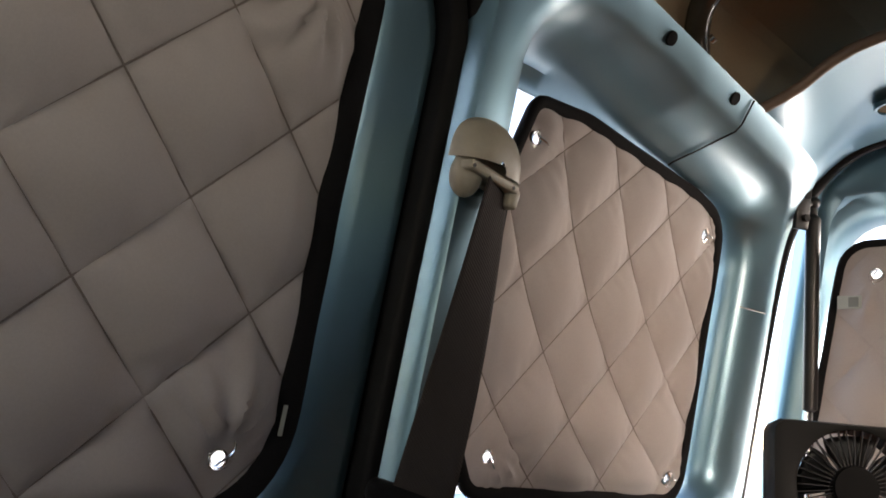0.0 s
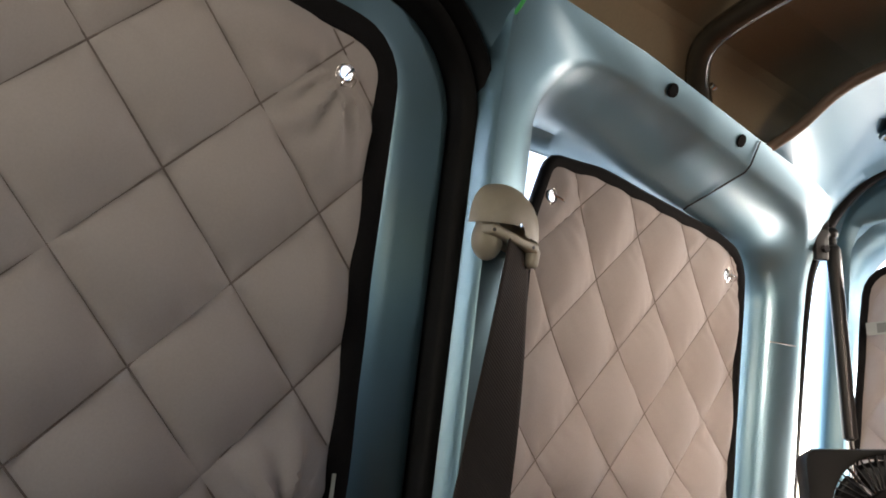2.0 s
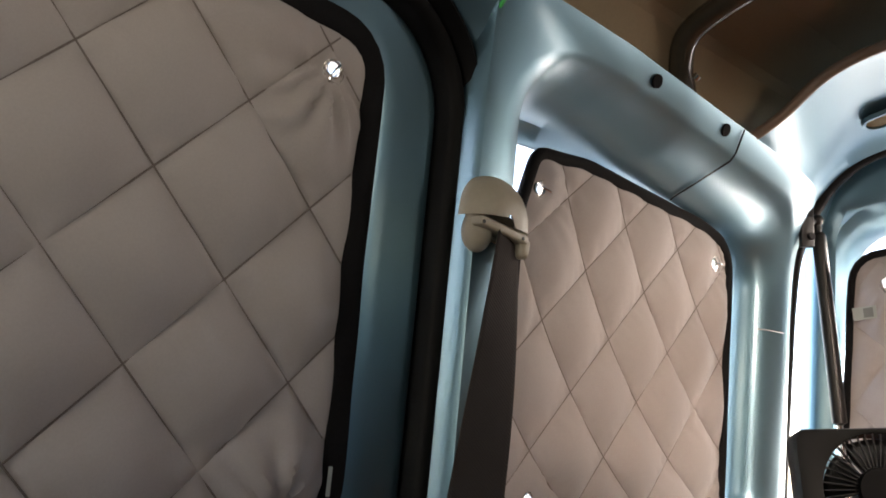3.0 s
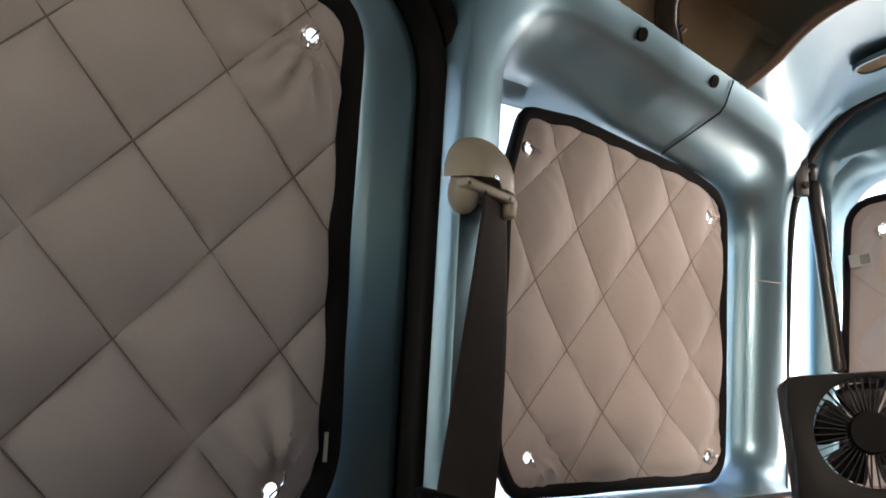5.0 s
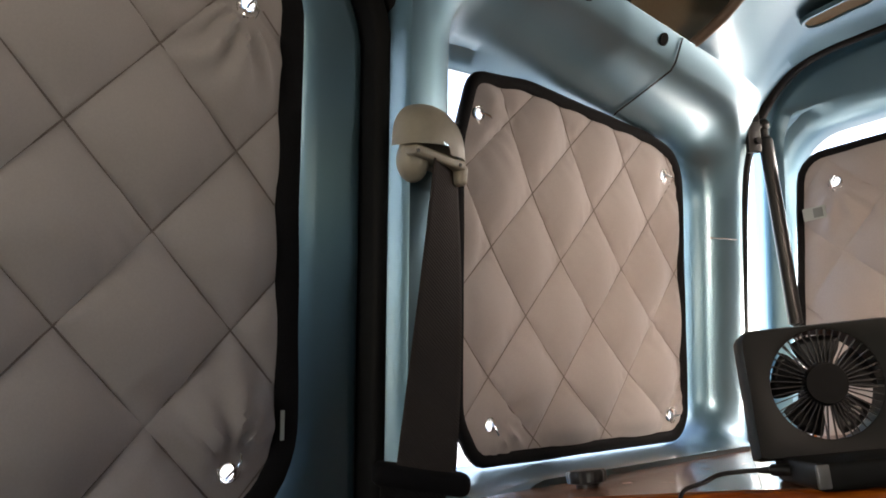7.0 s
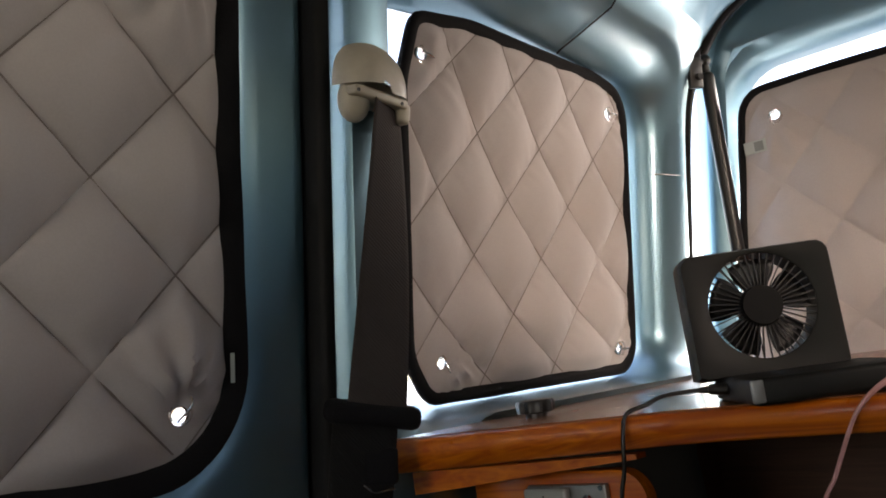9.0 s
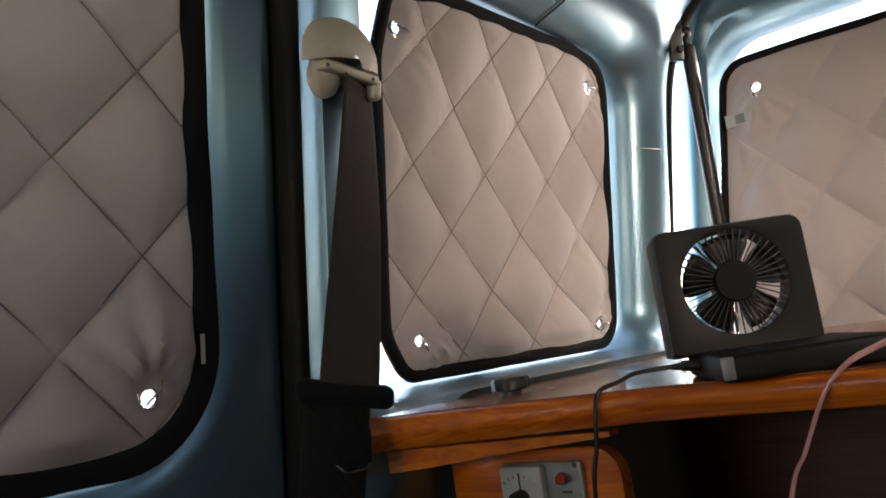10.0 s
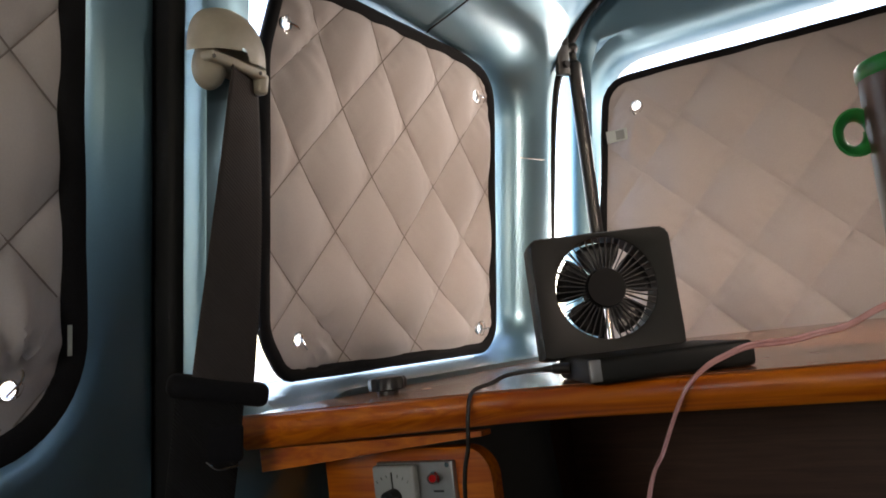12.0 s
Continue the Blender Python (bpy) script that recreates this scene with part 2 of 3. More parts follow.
def sheet(bm, verts_uv, place):
    """A skin over a grid of rows of points."""
    rows_n, cols = len(verts_uv), len(verts_uv[0])
    add(bm, [place(*p) for row in verts_uv for p in row],
        [(i * cols + j, i * cols + j + 1, (i + 1) * cols + j + 1, (i + 1) * cols + j) for i in range(rows_n - 1) for j in range(cols - 1)])


# ---- the van's body: side ----
N = 200
QUARTER = rounded([(0.622, 1.0705, 0.03), (1.160, 1.0685, 0.06), (1.166, 1.473, 0.075), (0.80, 1.515, 0.50), (0.626, 1.509, 0.035)])
Q_CENTRE = (0.89, 1.30)


def weights(nm):
    f, r, t, b = max(0, -nm.x) ** 2, max(0, nm.x) ** 2, max(0, nm.y) ** 2, max(0, -nm.y) ** 2
    s = f + r + t + b
    return f / s, r / s, t / s, b / s


FRONT = [(0, -.622), (.004, -.600), (.015, -.572), (.030, -.540), (.045, -.518), (.060, -.505), (.085, -.500)]
REAR = [(0, -.622), (.004, -.602), (.008, -.585), (.018, -.572), (.038, -.563), (.058, -.558), (.072, -.556)]
TOP = [(0, -.622), (.005, -.615), (.010, -.604), (.0125, -.586), (.025, -.558), (.0510, -.5055), (.0590, -.4985)]
BOTTOM = [(0, -.622), (.002, -.604), (.004, -.575), (.003, -.530), (.000, -.495), (-.0095, -.476), (-.0085, -.466)]

wall_side = thing("wall_side", "blue metallic painted inner body side with pillars and roof rail", "body side", kind="structure")
bm = bmesh.new()
inner = cast(QUARTER, Q_CENTRE, N)
nm = normals(inner)
loops = []
for k in range(7):
    lp = []
    for p, m in zip(inner, nm):
        ws = weights(m)
        o = sum(w * prof[k][0] for w, prof in zip(ws, (FRONT, REAR, TOP, BOTTOM)))
        x = sum(w * prof[k][1] for w, prof in zip(ws, (FRONT, REAR, TOP, BOTTOM)))
        if k > 1:
            o += 0.014 * ws[2] * max(0.0, min(1.0, (0.86 - p.x) / 0.16))
        lp.append(side(*(p + m * o), x))
    loops.append(lp)
outer = cast(rounded([(0.517, 0.70, 0.01), (1.247, 0.70, 0.01), (1.247, 1.556, 0.02), (0.72, 1.612, 0.3), (0.517, 1.622, 0.01)]), Q_CENTRE, N)
for grow, depth in ((0.0, 0.0), (0.004, -0.008), (0.006, -0.10)):
    lp = []
    for p in outer:
        d = Vector(((p.x - 0.877) / 0.37, (p.y - 1.17) / (0.47 if p.y < 1.17 else 0.452 - 0.09 * (p.x - 0.507))))
        e = 10
        ws = [max(0, -d.x) ** e, max(0, d.x) ** e, max(0, d.y) ** e, max(0, -d.y) ** e]
        x = sum(w * v for w, v in zip(ws, (-.502, -.557, -.4875, -.450))) / sum(ws)
        q = p + (p - Vector((0.877, 1.17))).normalized() * grow
        lp.append(side(q.x, q.y, x + depth))
    loops.append(lp)
loft(bm, loops)
part("inner_panel", bm, PAINT, wall_side)

# seams across the rail and the rear pillar, black discs as the rail's shaded plug holes
bm = bmesh.new()
tube(bm, [side(0.9626, z, x + 0.0005) for z, x in ((1.503, -.590), (1.507, -.585), (1.520, -.557), (1.5455, -.5050), (1.554, -.4980), (1.584, -.4868))], 0.0012, 6)
part("rail_seam", bm, RUBBER, wall_side, "dark seam across the rail")
bm = bmesh.new()
tube(bm, [side(y, 1.357, x) for y, x in ((1.178, -.573), (1.20, -.563), (1.225, -.558), (1.245, -.557))], 0.001, 6)
part("pillar_seam", bm, SILVER, wall_side, "pale seam across the rear pillar")
for y, z in ((0.7761, 1.5905), (0.9284, 1.5752)):
    bm = bmesh.new()
    m = LEAN @ Matrix.Translation((-.4925, y, z)) @ pose(0, 0, 0, 0, 109, 0)
    disc(bm, m @ Matrix.Translation((0, 0, -0.004)), 0.0080, 0.0052, 24)
    part("plug_hole_shade", bm, BINDING, wall_side, "round black disc for the shade in a rail hole")

# ---- the sliding door ----
door = thing("door_1", "closed sliding door with blue metallic painted window frame", "door", kind="structure")
DOOR_WIN = rounded([(-0.33, 1.05, 0.06), (0.425, 1.05, 0.085), (0.425, 1.515, 0.055), (0.36, 1.532, 0.2), (-0.33, 1.548, 0.06)])
DOOR_OUT = rounded([(-0.42, 0.55, 0.06), (0.501, 0.55, 0.06), (0.501, 1.568, 0.10), (-0.42, 1.600, 0.12)])
D_CENTRE = (0.05, 1.27)
bm = bmesh.new()
win = cast(DOOR_WIN, D_CENTRE, N)
dn = normals(win)
loops = [[side(*(p + m * o), x) for p, m in zip(win, dn)] for o, x in ((0, -.578), (.002, -.568), (.008, -.560), (.018, -.555), (.030, -.553))]
dout = cast(DOOR_OUT, D_CENTRE, N)
for grow, x in ((-.014, -.549), (-.006, -.548), (-.001, -.552), (0.0, -.60)):
    loops.append([side(*(p + (p - Vector(D_CENTRE)).normalized() * grow), x) for p in dout])
loft(bm, loops)
part("door_frame", bm, PAINT, door)
bm = bmesh.new()
pane_mesh(bm, win, side, -.572, -.569)
pane = part("pane", bm, GLASS, door, "clear window glass")
pane.visible_shadow = False
# the aperture: rubber seal and surround
surround = thing("door_surround", "blue metallic painted door aperture with black rubber seal", "door surround", kind="structure")
bm = bmesh.new()
seal_line = even(DOOR_OUT, 260)
band(bm, seal_line, side, [(.001, -.57), (.001, -.536), (.006, -.528), (.014, -.526), (.019, -.531), (.021, -.522), (.027, -.515), (.033, -.518), (.035, -.53), (.033, -.57)])
part("rubber_seal", bm, RUBBER, surround, "black ribbed rubber door seal")
bm = bmesh.new()
s_in = cast(DOOR_OUT, D_CENTRE, N)
s_n = normals(s_in)
s_out = cast(rounded([(-0.9, 0.30, 0.02), (0.522, 0.30, 0.003), (0.522, 1.622, 0.003), (-0.9, 1.65, 0.02)]), D_CENTRE, N)
loops = [[side(*(p + m * o), x) for p, m in zip(s_in, s_n)] for o, x in ((.02, -.60), (.024, -.56))]
loops.append([side(*(Vector((max(a.x, b.x) if a.x > D_CENTRE[0] else min(a.x, b.x), max(a.y, b.y) if a.y > D_CENTRE[1] else min(a.y, b.y)))), -.535 + 0.02 * max(0, (b.y - 1.45) / 0.2)) for a, b in zip([p + m * .028 for p, m in zip(s_in, s_n)], [p + m * .035 for p, m in zip(s_in, s_n)])])
loops.append([side(p.x, p.y, -.512 + 0.027 * max(0.0, min(1.0, (p.y - 1.52) / 0.10))) for p in s_out])
loft(bm, loops)
part("inner_panel", bm, PAINT, surround)
green_cord = thing("green_cord", "thin bright green cord tucked above the sliding door", "cord")
bm = bmesh.new()
tube(bm, smooth_path([side(0.517, 1.576, -.504), side(0.521, 1.590, -.494), side(0.524, 1.610, -.484), side(0.524, 1.64, -.472)], 6), 0.0022, 8)
part("cord", bm, NEON, green_cord)

# quarter window glass
window_1 = thing("window_1", "fixed rear side window with clear glass", "window", kind="structure")
bm = bmesh.new()
pane_mesh(bm, inner, side, -.621, -.618)
part("pane", bm, GLASS, window_1).visible_shadow = False

# ---- quilted window covers ----

def quilt(u, v, height):
    """How far the filling bulges between the seams; u, v count seams across and along."""
    return height * (abs(math.sin(math.pi * u)) * abs(math.sin(math.pi * v))) ** 0.75


def cover(name, label, outline, centre, place, depth, inwards, lattice, cups, width, seed, n=300, height=0.015, thread=None, group="quilted window covers"):
    """A quilted thermal cover: filled fabric, seams dark for crease shade, black binding, suction cups in eyelets."""
    top = thing(name, label, "window cover", group)
    thread = thread or CREASE_THREAD
    rim = cast(outline, centre, n)
    c = Vector(centre)

    # the seams' crossings: a slightly uneven, hand-sewn lattice
    O, U, V, UU, UV, VV = [Vector(p) for p in lattice]

    def knot(u, v):
        return O + U * u + V * v + UU * (u * u) + UV * (u * v) + VV * (v * v)

    def bulge(a, b, pu, pv, k):
        h = quilt(pu, pv, height)
        h += 0.0016 * noise.noise(Vector((a * 9, b * 9, seed))) + 0.0005 * noise.noise(Vector((a * 40, b * 40, seed)))
        h += 0.0007 * noise.noise(Vector((a * 70 + b * 20, b * 14, seed + 3))) * max(0.0, noise.noise(Vector((a * 11, b * 11, seed + 5))) + 0.25)
        # puckers running away from the seams
        for near, along in ((pu, pv), (pv, pu)):
            gap = abs(near - round(near))
            h += 0.0019 * gap / 0.08 * math.exp(1 - gap / 0.08) * noise.noise(Vector((along * 9, near * 1.6, seed + 9)))
        for ca, cb, spread, way in cups:
            d = Vector((a - ca, b - cb))
            r = d.length
            fold = math.exp(-((r - 0.045) / 0.035) ** 2)
            ang = math.atan2(d.y, d.x)
            h += spread * 0.0046 * fold * math.sin(ang * 13 + 2.5 * noise.noise(Vector((a * 20, b * 20, 7)))) * max(0.0, math.cos(ang - way)) ** 0.5
            h *= 1 - 0.75 * math.exp(-(r / 0.018) ** 2)
        return h * min(1.0, (1 - k) * 9 + 0.15)

    rim_ang = [math.atan2(p.y - c.y, p.x - c.x) for p in rim]
    order = sorted(range(n), key=lambda i: rim_ang[i])
    ra, rl = [rim_ang[i] for i in order], [(rim[i] - c).length for i in order]

    def within(q):
        d = q - c
        return d.length / float(np.interp(math.atan2(d.y, d.x), ra, rl, period=2 * math.pi))

    # fabric on a grid that follows the seams, finer beside them
    det = U.x * V.y - U.y * V.x
    us = [((p - O).x * V.y - (p - O).y * V.x) / det for p in rim]
    vs = [(U.x * (p - O).y - U.y * (p - O).x) / det for p in rim]
    steps = [0.5 - 0.5 * math.cos(math.pi * j / 28) for j in range(28)]
    gu = [k + s for k in range(math.floor(min(us)) - 1, math.ceil(max(us)) + 1) for s in steps]
    gv = [k + s for k in range(math.floor(min(vs)) - 1, math.ceil(max(vs)) + 1) for s in steps]
    verts, faces, index = [], [], {}

    def corner(i, j):
        if (i, j) not in index:
            q = knot(gu[i], gv[j])
            for ca, cb, *_ in cups:
                d = q - Vector((ca, cb))
                if 1e-6 < d.length < 0.0068:
                    q = Vector((ca, cb)) + d * (0.0068 / d.length)
            k = within(q)
            if k > 0.999:
                q = c + (q - c) * (0.999 / k)
                k = 0.999
            index[i, j] = len(verts)
            verts.append((place(q.x, q.y, depth + inwards * bulge(q.x, q.y, gu[i], gv[j], k)), place(q.x, q.y, depth - inwards * 0.003)))
        return index[i, j]

    for i in range(len(gu) - 1):
        for j in range(len(gv) - 1):
            q = knot((gu[i] + gu[i + 1]) / 2, (gv[j] + gv[j + 1]) / 2)
            if within(q) < 1.0 and not any((q - Vector((ca, cb))).length < 0.0056 for ca, cb, *_ in cups):
                faces.append((corner(i, j), corner(i + 1, j), corner(i + 1, j + 1), corner(i, j + 1)))
    bm = bmesh.new()
    add(bm, [v[0] for v in verts], faces)
    add(bm, [v[1] for v in verts], faces)
    part("quilted_fabric", bm, FABRIC, top)

    # seams: rows of stitches lying in the grooves, default thread darkened as crease shade
    bm = bmesh.new()
    for fam in (0, 1):
        for k in range(-14, 15):
            run = []
            for t in np.arange(-14, 14, 0.06):
                q = knot(float(t), k) if fam == 0 else knot(k, float(t))
                inside = within(q) < 0.99
                if inside and not any((q - Vector((ca, cb))).length < 0.014 for ca, cb, *_ in cups):
                    run.append((q.x, q.y))
                else:
                    if len(run) > 3:
                        off = (U if fam else V).normalized()
                        sheet(bm, [[(a + off.x * s, b + off.y * s, depth + inwards * (0.0006 + lift)) for s, lift in ((-.0008, 0), (0, 0.0005), (.0008, 0))] for a, b in run], place)
                    run = []
    part("seam_stitching", bm, thread, top, "stitched seams, dark for crease shade")

    # binding tape round the edge, slightly uneven
    bm = bmesh.new()
    line = even(outline, 220)
    line = [p + m * (0.0012 * noise.noise(Vector((p.x * 14, p.y * 14, seed)))) for p, m in zip(line, normals(line))]
    d = inwards
    band(bm, line, place, [(-.004, depth - d * .004), (width - .002, depth - d * .005), (width, depth - d * .001), (width - .001, depth + d * .004), (width * .5, depth + d * .0065), (-.002, depth + d * .005), (-.005, depth + d * .002)])
    part("binding", bm, BINDING, top, "black fabric binding")

    # suction cups
    for ca, cb, spread, way in cups:
        cup_part(top, place, ca, cb, depth, inwards, way)
    return top


def cup_part(top, place, a, b, depth, d, way):
    ring = lambda r, w: [place(a + r * math.cos(t), b + r * math.sin(t), depth + d * w) for t in (2 * math.pi * k / 24 for k in range(24))]
    bm = bmesh.new()
    loft(bm, [ring(.0062, -.003), ring(.0062, .0040), ring(.0068, .0052), ring(.0080, .0054), ring(.0092, .0040), ring(.0096, -.001)])
    part("eyelet", bm, CHROME, top, "chrome eyelet")
    bm = bmesh.new()
    loft(bm, [ring(.0061, -.0032), ring(.0061, -.0020)], caps=True)
    rim_c = [place(a + .0035 * math.cos(way) + .0098 * math.cos(t), b + .0035 * math.sin(way) + .0098 * math.sin(t), depth + d * .0058) for t in (2 * math.pi * k / 28 for k in range(29))]
    tube(bm, rim_c, .0011, 6)
    cup = part("suction_cup", bm, CLEAR, top, "clear vinyl suction cup")
    cup.visible_shadow = False
    bm = bmesh.new()
    pts = [place(a + t * math.cos(way) + 0.004 * math.sin(t * 160) * math.sin(way), b + t * math.sin(way), depth + d * (0.010 + 0.002 * math.sin(t * 200))) for t in np.linspace(-.004, .016, 9)]
    tube(bm, pts, 0.0011, 6)
    part("pull_tab", bm, CHROME, cup, "shiny wire pull")


cover("window_cover", "grey quilted thermal cover with black binding on the sliding door window",
      rounded([(-0.34, 1.070, 0.06), (0.4155, 1.064, 0.075), (0.4115, 1.300, 0.6), (0.4115, 1.512, 0.035), (0.380, 1.522, 0.1), (-0.34, 1.555, 0.06)]),
      (0.05, 1.29), side, -.547, 1, [(0.2975, 1.2893), (0.0699, 0.0709), (-0.0691, 0.0731), (0, 0), (0, 0), (0, 0)], [(0.3725, 1.483, 1.2, -1.9), (0.3649, 1.1064, 1.0, 1.2)], 0.018, 1, n=420, height=0.019)
LATTICE_SIDE = [(0.8563, 1.3050), (0.068, 0.0686), (-0.0598, 0.0741), (0.0012, 0), (0.0058, 0), (0.0059, 0.0022)]
cover("window_cover", "pinkish grey quilted cover with black binding on the rear side window",
      rounded([(0.708, 1.080, 0.025), (1.134, 1.079, 0.035), (1.129, 1.468, 0.045), (1.05, 1.485, 0.25), (0.79, 1.506, 0.2), (0.702, 1.499, 0.018), (0.679, 1.425, 0.1), (0.679, 1.125, 0.06)]),
      (0.90, 1.30), side, -.597, 1, LATTICE_SIDE, [(0.7048, 1.4596, 0.2, -0.2), (1.0854, 1.4379, 0.6, 0), (0.7233, 1.1159, 0.8, -0.8), (1.095, 1.1055, 0.6, 0)], 0.011, 2, height=0.0155)

side_label = thing("fabric_label", "narrow white label sewn into the door cover's edge", "label")
bm = bmesh.new()
box(bm, (-.5385, 0.4105, 1.128), (-.5375, 0.4140, 1.152), 0, LEAN)
part("tape", bm, TAGWHITE, side_label)

# ---- the van's rear: pillars, tailgate, roof end ----
TG_WIN = rounded([(-0.56, 1.08, 0.05), (0.56, 1.08, 0.05), (0.478, 1.602, 0.075), (-0.478, 1.602, 0.075)])
TG_OUT = rounded([(-0.68, 0.45, 0.04), (0.68, 0.45, 0.04), (0.505, 1.712, 0.15), (-0.505, 1.712, 0.15)])
T_CENTRE = (0.0, 1.34)
tailgate = thing("tailgate", "closed blue metallic painted tailgate with rear window", "tailgate", kind="structure")
bm = bmesh.new()
tw = cast(TG_WIN, T_CENTRE, 260)
tn = normals(tw)
loops = [[rear(*(p + m * o), w) for p, m in zip(tw, tn)] for o, w in ((0, 1.415), (.002, 1.392), (.008, 1.378), (.020, 1.366), (.036, 1.356))]
to = cast(TG_OUT, T_CENTRE, 260)
tno = normals(to)
loops += [[rear(*(p + m * o), w) for p, m in zip(to, tno)] for o, w in ((-.04, 1.343), (-.02, 1.335), (-.006, 1.335), (.012, 1.345), (.03, 1.40))]
loft(bm, loops)
part("inner_panel", bm, PAINT, tailgate)
bm = bmesh.new()
pane_mesh(bm, tw, rear, 1.413, 1.410)
part("pane", bm, GLASS, tailgate, "clear rear window glass").visible_shadow = False

cover("window_cover", "grey quilted thermal cover with black binding on the rear window",
      rounded([(-0.528, 1.09, 0.03), (0.528, 1.09, 0.03), (0.450, 1.543, 0.055), (0.0, 1.545, 0.9), (-0.450, 1.551, 0.040)]),
      (0.0, 1.35), rear, 1.322, -1, [(-0.343, 1.473), (0.0695, 0.0719), (-0.0719, 0.0695), (0, 0), (0, 0), (0, 0)], [(-0.405, 1.505, 0.5, -1.57)], 0.007, 3, n=420, height=0.009, thread=FABRIC)
fabric_label = thing("fabric_label", "small white woven label sewn to the rear cover", "label")
bm = bmesh.new()
box(bm, (-0.4565, 1.3070, 1.4535), (-0.4225, 1.3080, 1.4725))
part("tape", bm, TAGWHITE, fabric_label)
bm = bmesh.new()
box(bm, (-0.4405, 1.3060, 1.456), (-0.4265, 1.3068, 1.470))
part("print", bm, TAGGREY, fabric_label, "grey printed square")

# roof end panel between headliner and tailgate
roof_end = thing("roof_end_panel", "blue metallic painted rear roof panel with oval slot", "body panel", kind="structure")
ARCH = [(-.508, 1.575), (-.497, 1.603), (-.474, 1.648), (-.434, 1.681), (-.387, 1.698), (-.31, 1.704), (-.15, 1.708), (0, 1.709)]
LIP = [(-.446, 1.640), (-.432, 1.650), (-.390, 1.670), (-.350, 1.698), (-.312, 1.713), (-.262, 1.719), (-.14, 1.722), (0, 1.722)]
LIP_Y = [0.985, 1.0, 1.005, 1.01, 1.012, 1.012, 1.012, 1.012]


def fine_line(pts, k):
    return smooth_path([Vector(p + (0,)) if len(p) == 2 else Vector(p) for p in pts], k)


lip = fine_line([(x, y, z) for (x, z), y in zip(LIP, LIP_Y)], 8)
arch = fine_line([(x, 1.275, z) for x, z in ARCH], 8)
bm = bmesh.new()
for s in (1, -1):
    rows_e = []
    for i, (p, q) in enumerate(zip(lip, arch)):
        row = []
        for t in np.linspace(0, 1, 17):
            v = p.lerp(q, float(t))
            v.z += 0.012 * math.sin(math.pi * t) - 0.010 * max(0.0, (t - 0.85) / 0.15) ** 2
            row.append((s * v.x, v.y, v.z))
        row.append((s * q.x, 1.285, q.z - 0.004))
        row.append((s * q.x, 1.345, q.z + 0.01))
        rows_e.append(row)
    sheet(bm, rows_e, lambda a, b, c: Vector((a, b, c)))
part("inner_panel", bm, PAINT, roof_end)
bm = bmesh.new()
slot = rounded([(-0.362, 1.180, 0.017), (-0.272, 1.180, 0.017), (-0.272, 1.218, 0.017), (-0.362, 1.218, 0.017)])
slot = even(slot, 48)
sl = lambda a, b, w: Vector((a, b, 1.7105 - 0.10 * max(0.0, -0.30 - a) + w))
loft(bm, [[sl(*p, .0) for p in slot], [sl(*p, .002) for p in slot]], caps=True)
part("slot", bm, LINING, roof_end, "oval brown slot in the panel")
bm = bmesh.new()
band(bm, slot, sl, [(0, .003), (0, -.003), (.004, -.003), (.006, .003)])
part("slot_rim", bm, PAINT, roof_end)
bm = bmesh.new()
lip_path = [Vector((p.x, p.y - 0.002, p.z + 0.003)) for p in lip]
tube(bm, lip_path + [Vector((-p.x, p.y, p.z)) for p in reversed(lip_path[:-1])], 0.007, 10)
part("edge_trim", bm, EDGING, roof_end, "dark brown edging")

# tailgate seal on the rear pillar
pillar_seal = thing("pillar_seal", "black rubber tailgate seal on the rear pillar", "seal", kind="structure")
bm = bmesh.new()
tube(bm, smooth_path([side(1.262, 0.75, -.578), side(1.262, 1.0, -.574), side(1.262, 1.25, -.571), side(1.263, 1.42, -.567), side(1.266, 1.50, -.556)] + [Vector((x, 1.285, z - .004)) for x, z in ARCH[2:]], 5), 0.012, 12)
part("rubber", bm, RUBBER, pillar_seal)

# roof lining
ceiling = thing("ceiling", "beige fabric roof lining above dark tube", "ceiling", kind="structure")
PROF = [(-.475, 1.655), (-.462, 1.69), (-.435, 1.745), (-.425, 1.757), (-.35, 1.785), (-.2, 1.805), (0, 1.812), (.2, 1.805), (.35, 1.785), (.425, 1.757), (.435, 1.745), (.462, 1.69), (.475, 1.655)]
bm = bmesh.new()
sheet(bm, [[(x, y, z) for x, z in PROF] for y in np.linspace(-1.77, 1.22, 30)], lambda a, b, c: Vector((a, b, c)))
sheet(bm, [[(x, 1.22, z) for x, z in PROF], [(x, 1.225, max(1.735, 0)) if abs(x) < .43 else (x, 1.225, z) for x, z in PROF]], lambda a, b, c: Vector((a, b, c)))
sheet(bm, [[(x, -1.77, z) for x, z in PROF], [(x, -1.775, 1.62) for x, z in PROF]], lambda a, b, c: Vector((a, b, c)))
part("lining", bm, LINING, ceiling, smooth=False)
roof_bow = thing("roof_bow", "dark brown glossy roof bow tube across the lining", "roof bow")
bow = smooth_path([(-.450, .865, 1.675), (-.443, .85, 1.705), (-.425, .838, 1.733), (-.385, .835, 1.750), (-.30, .835, 1.766), (-.15, .835, 1.780), (0, .835, 1.784)], 6)
bm = bmesh.new()
tube(bm, bow + [Vector((-p.x, p.y, p.z)) for p in reversed(bow[:-1])], 0.015, 14)
part("bow", bm, TUBE, roof_bow)
bm = bmesh.new()
disc(bm, Matrix.Translation((-.432, .862, 1.690)) @ pose(0, 0, 0, 0, 60, 0), 0.005, 0.006, 14)
part("screw", bm, CHROME, roof_bow, "small chrome screw head")

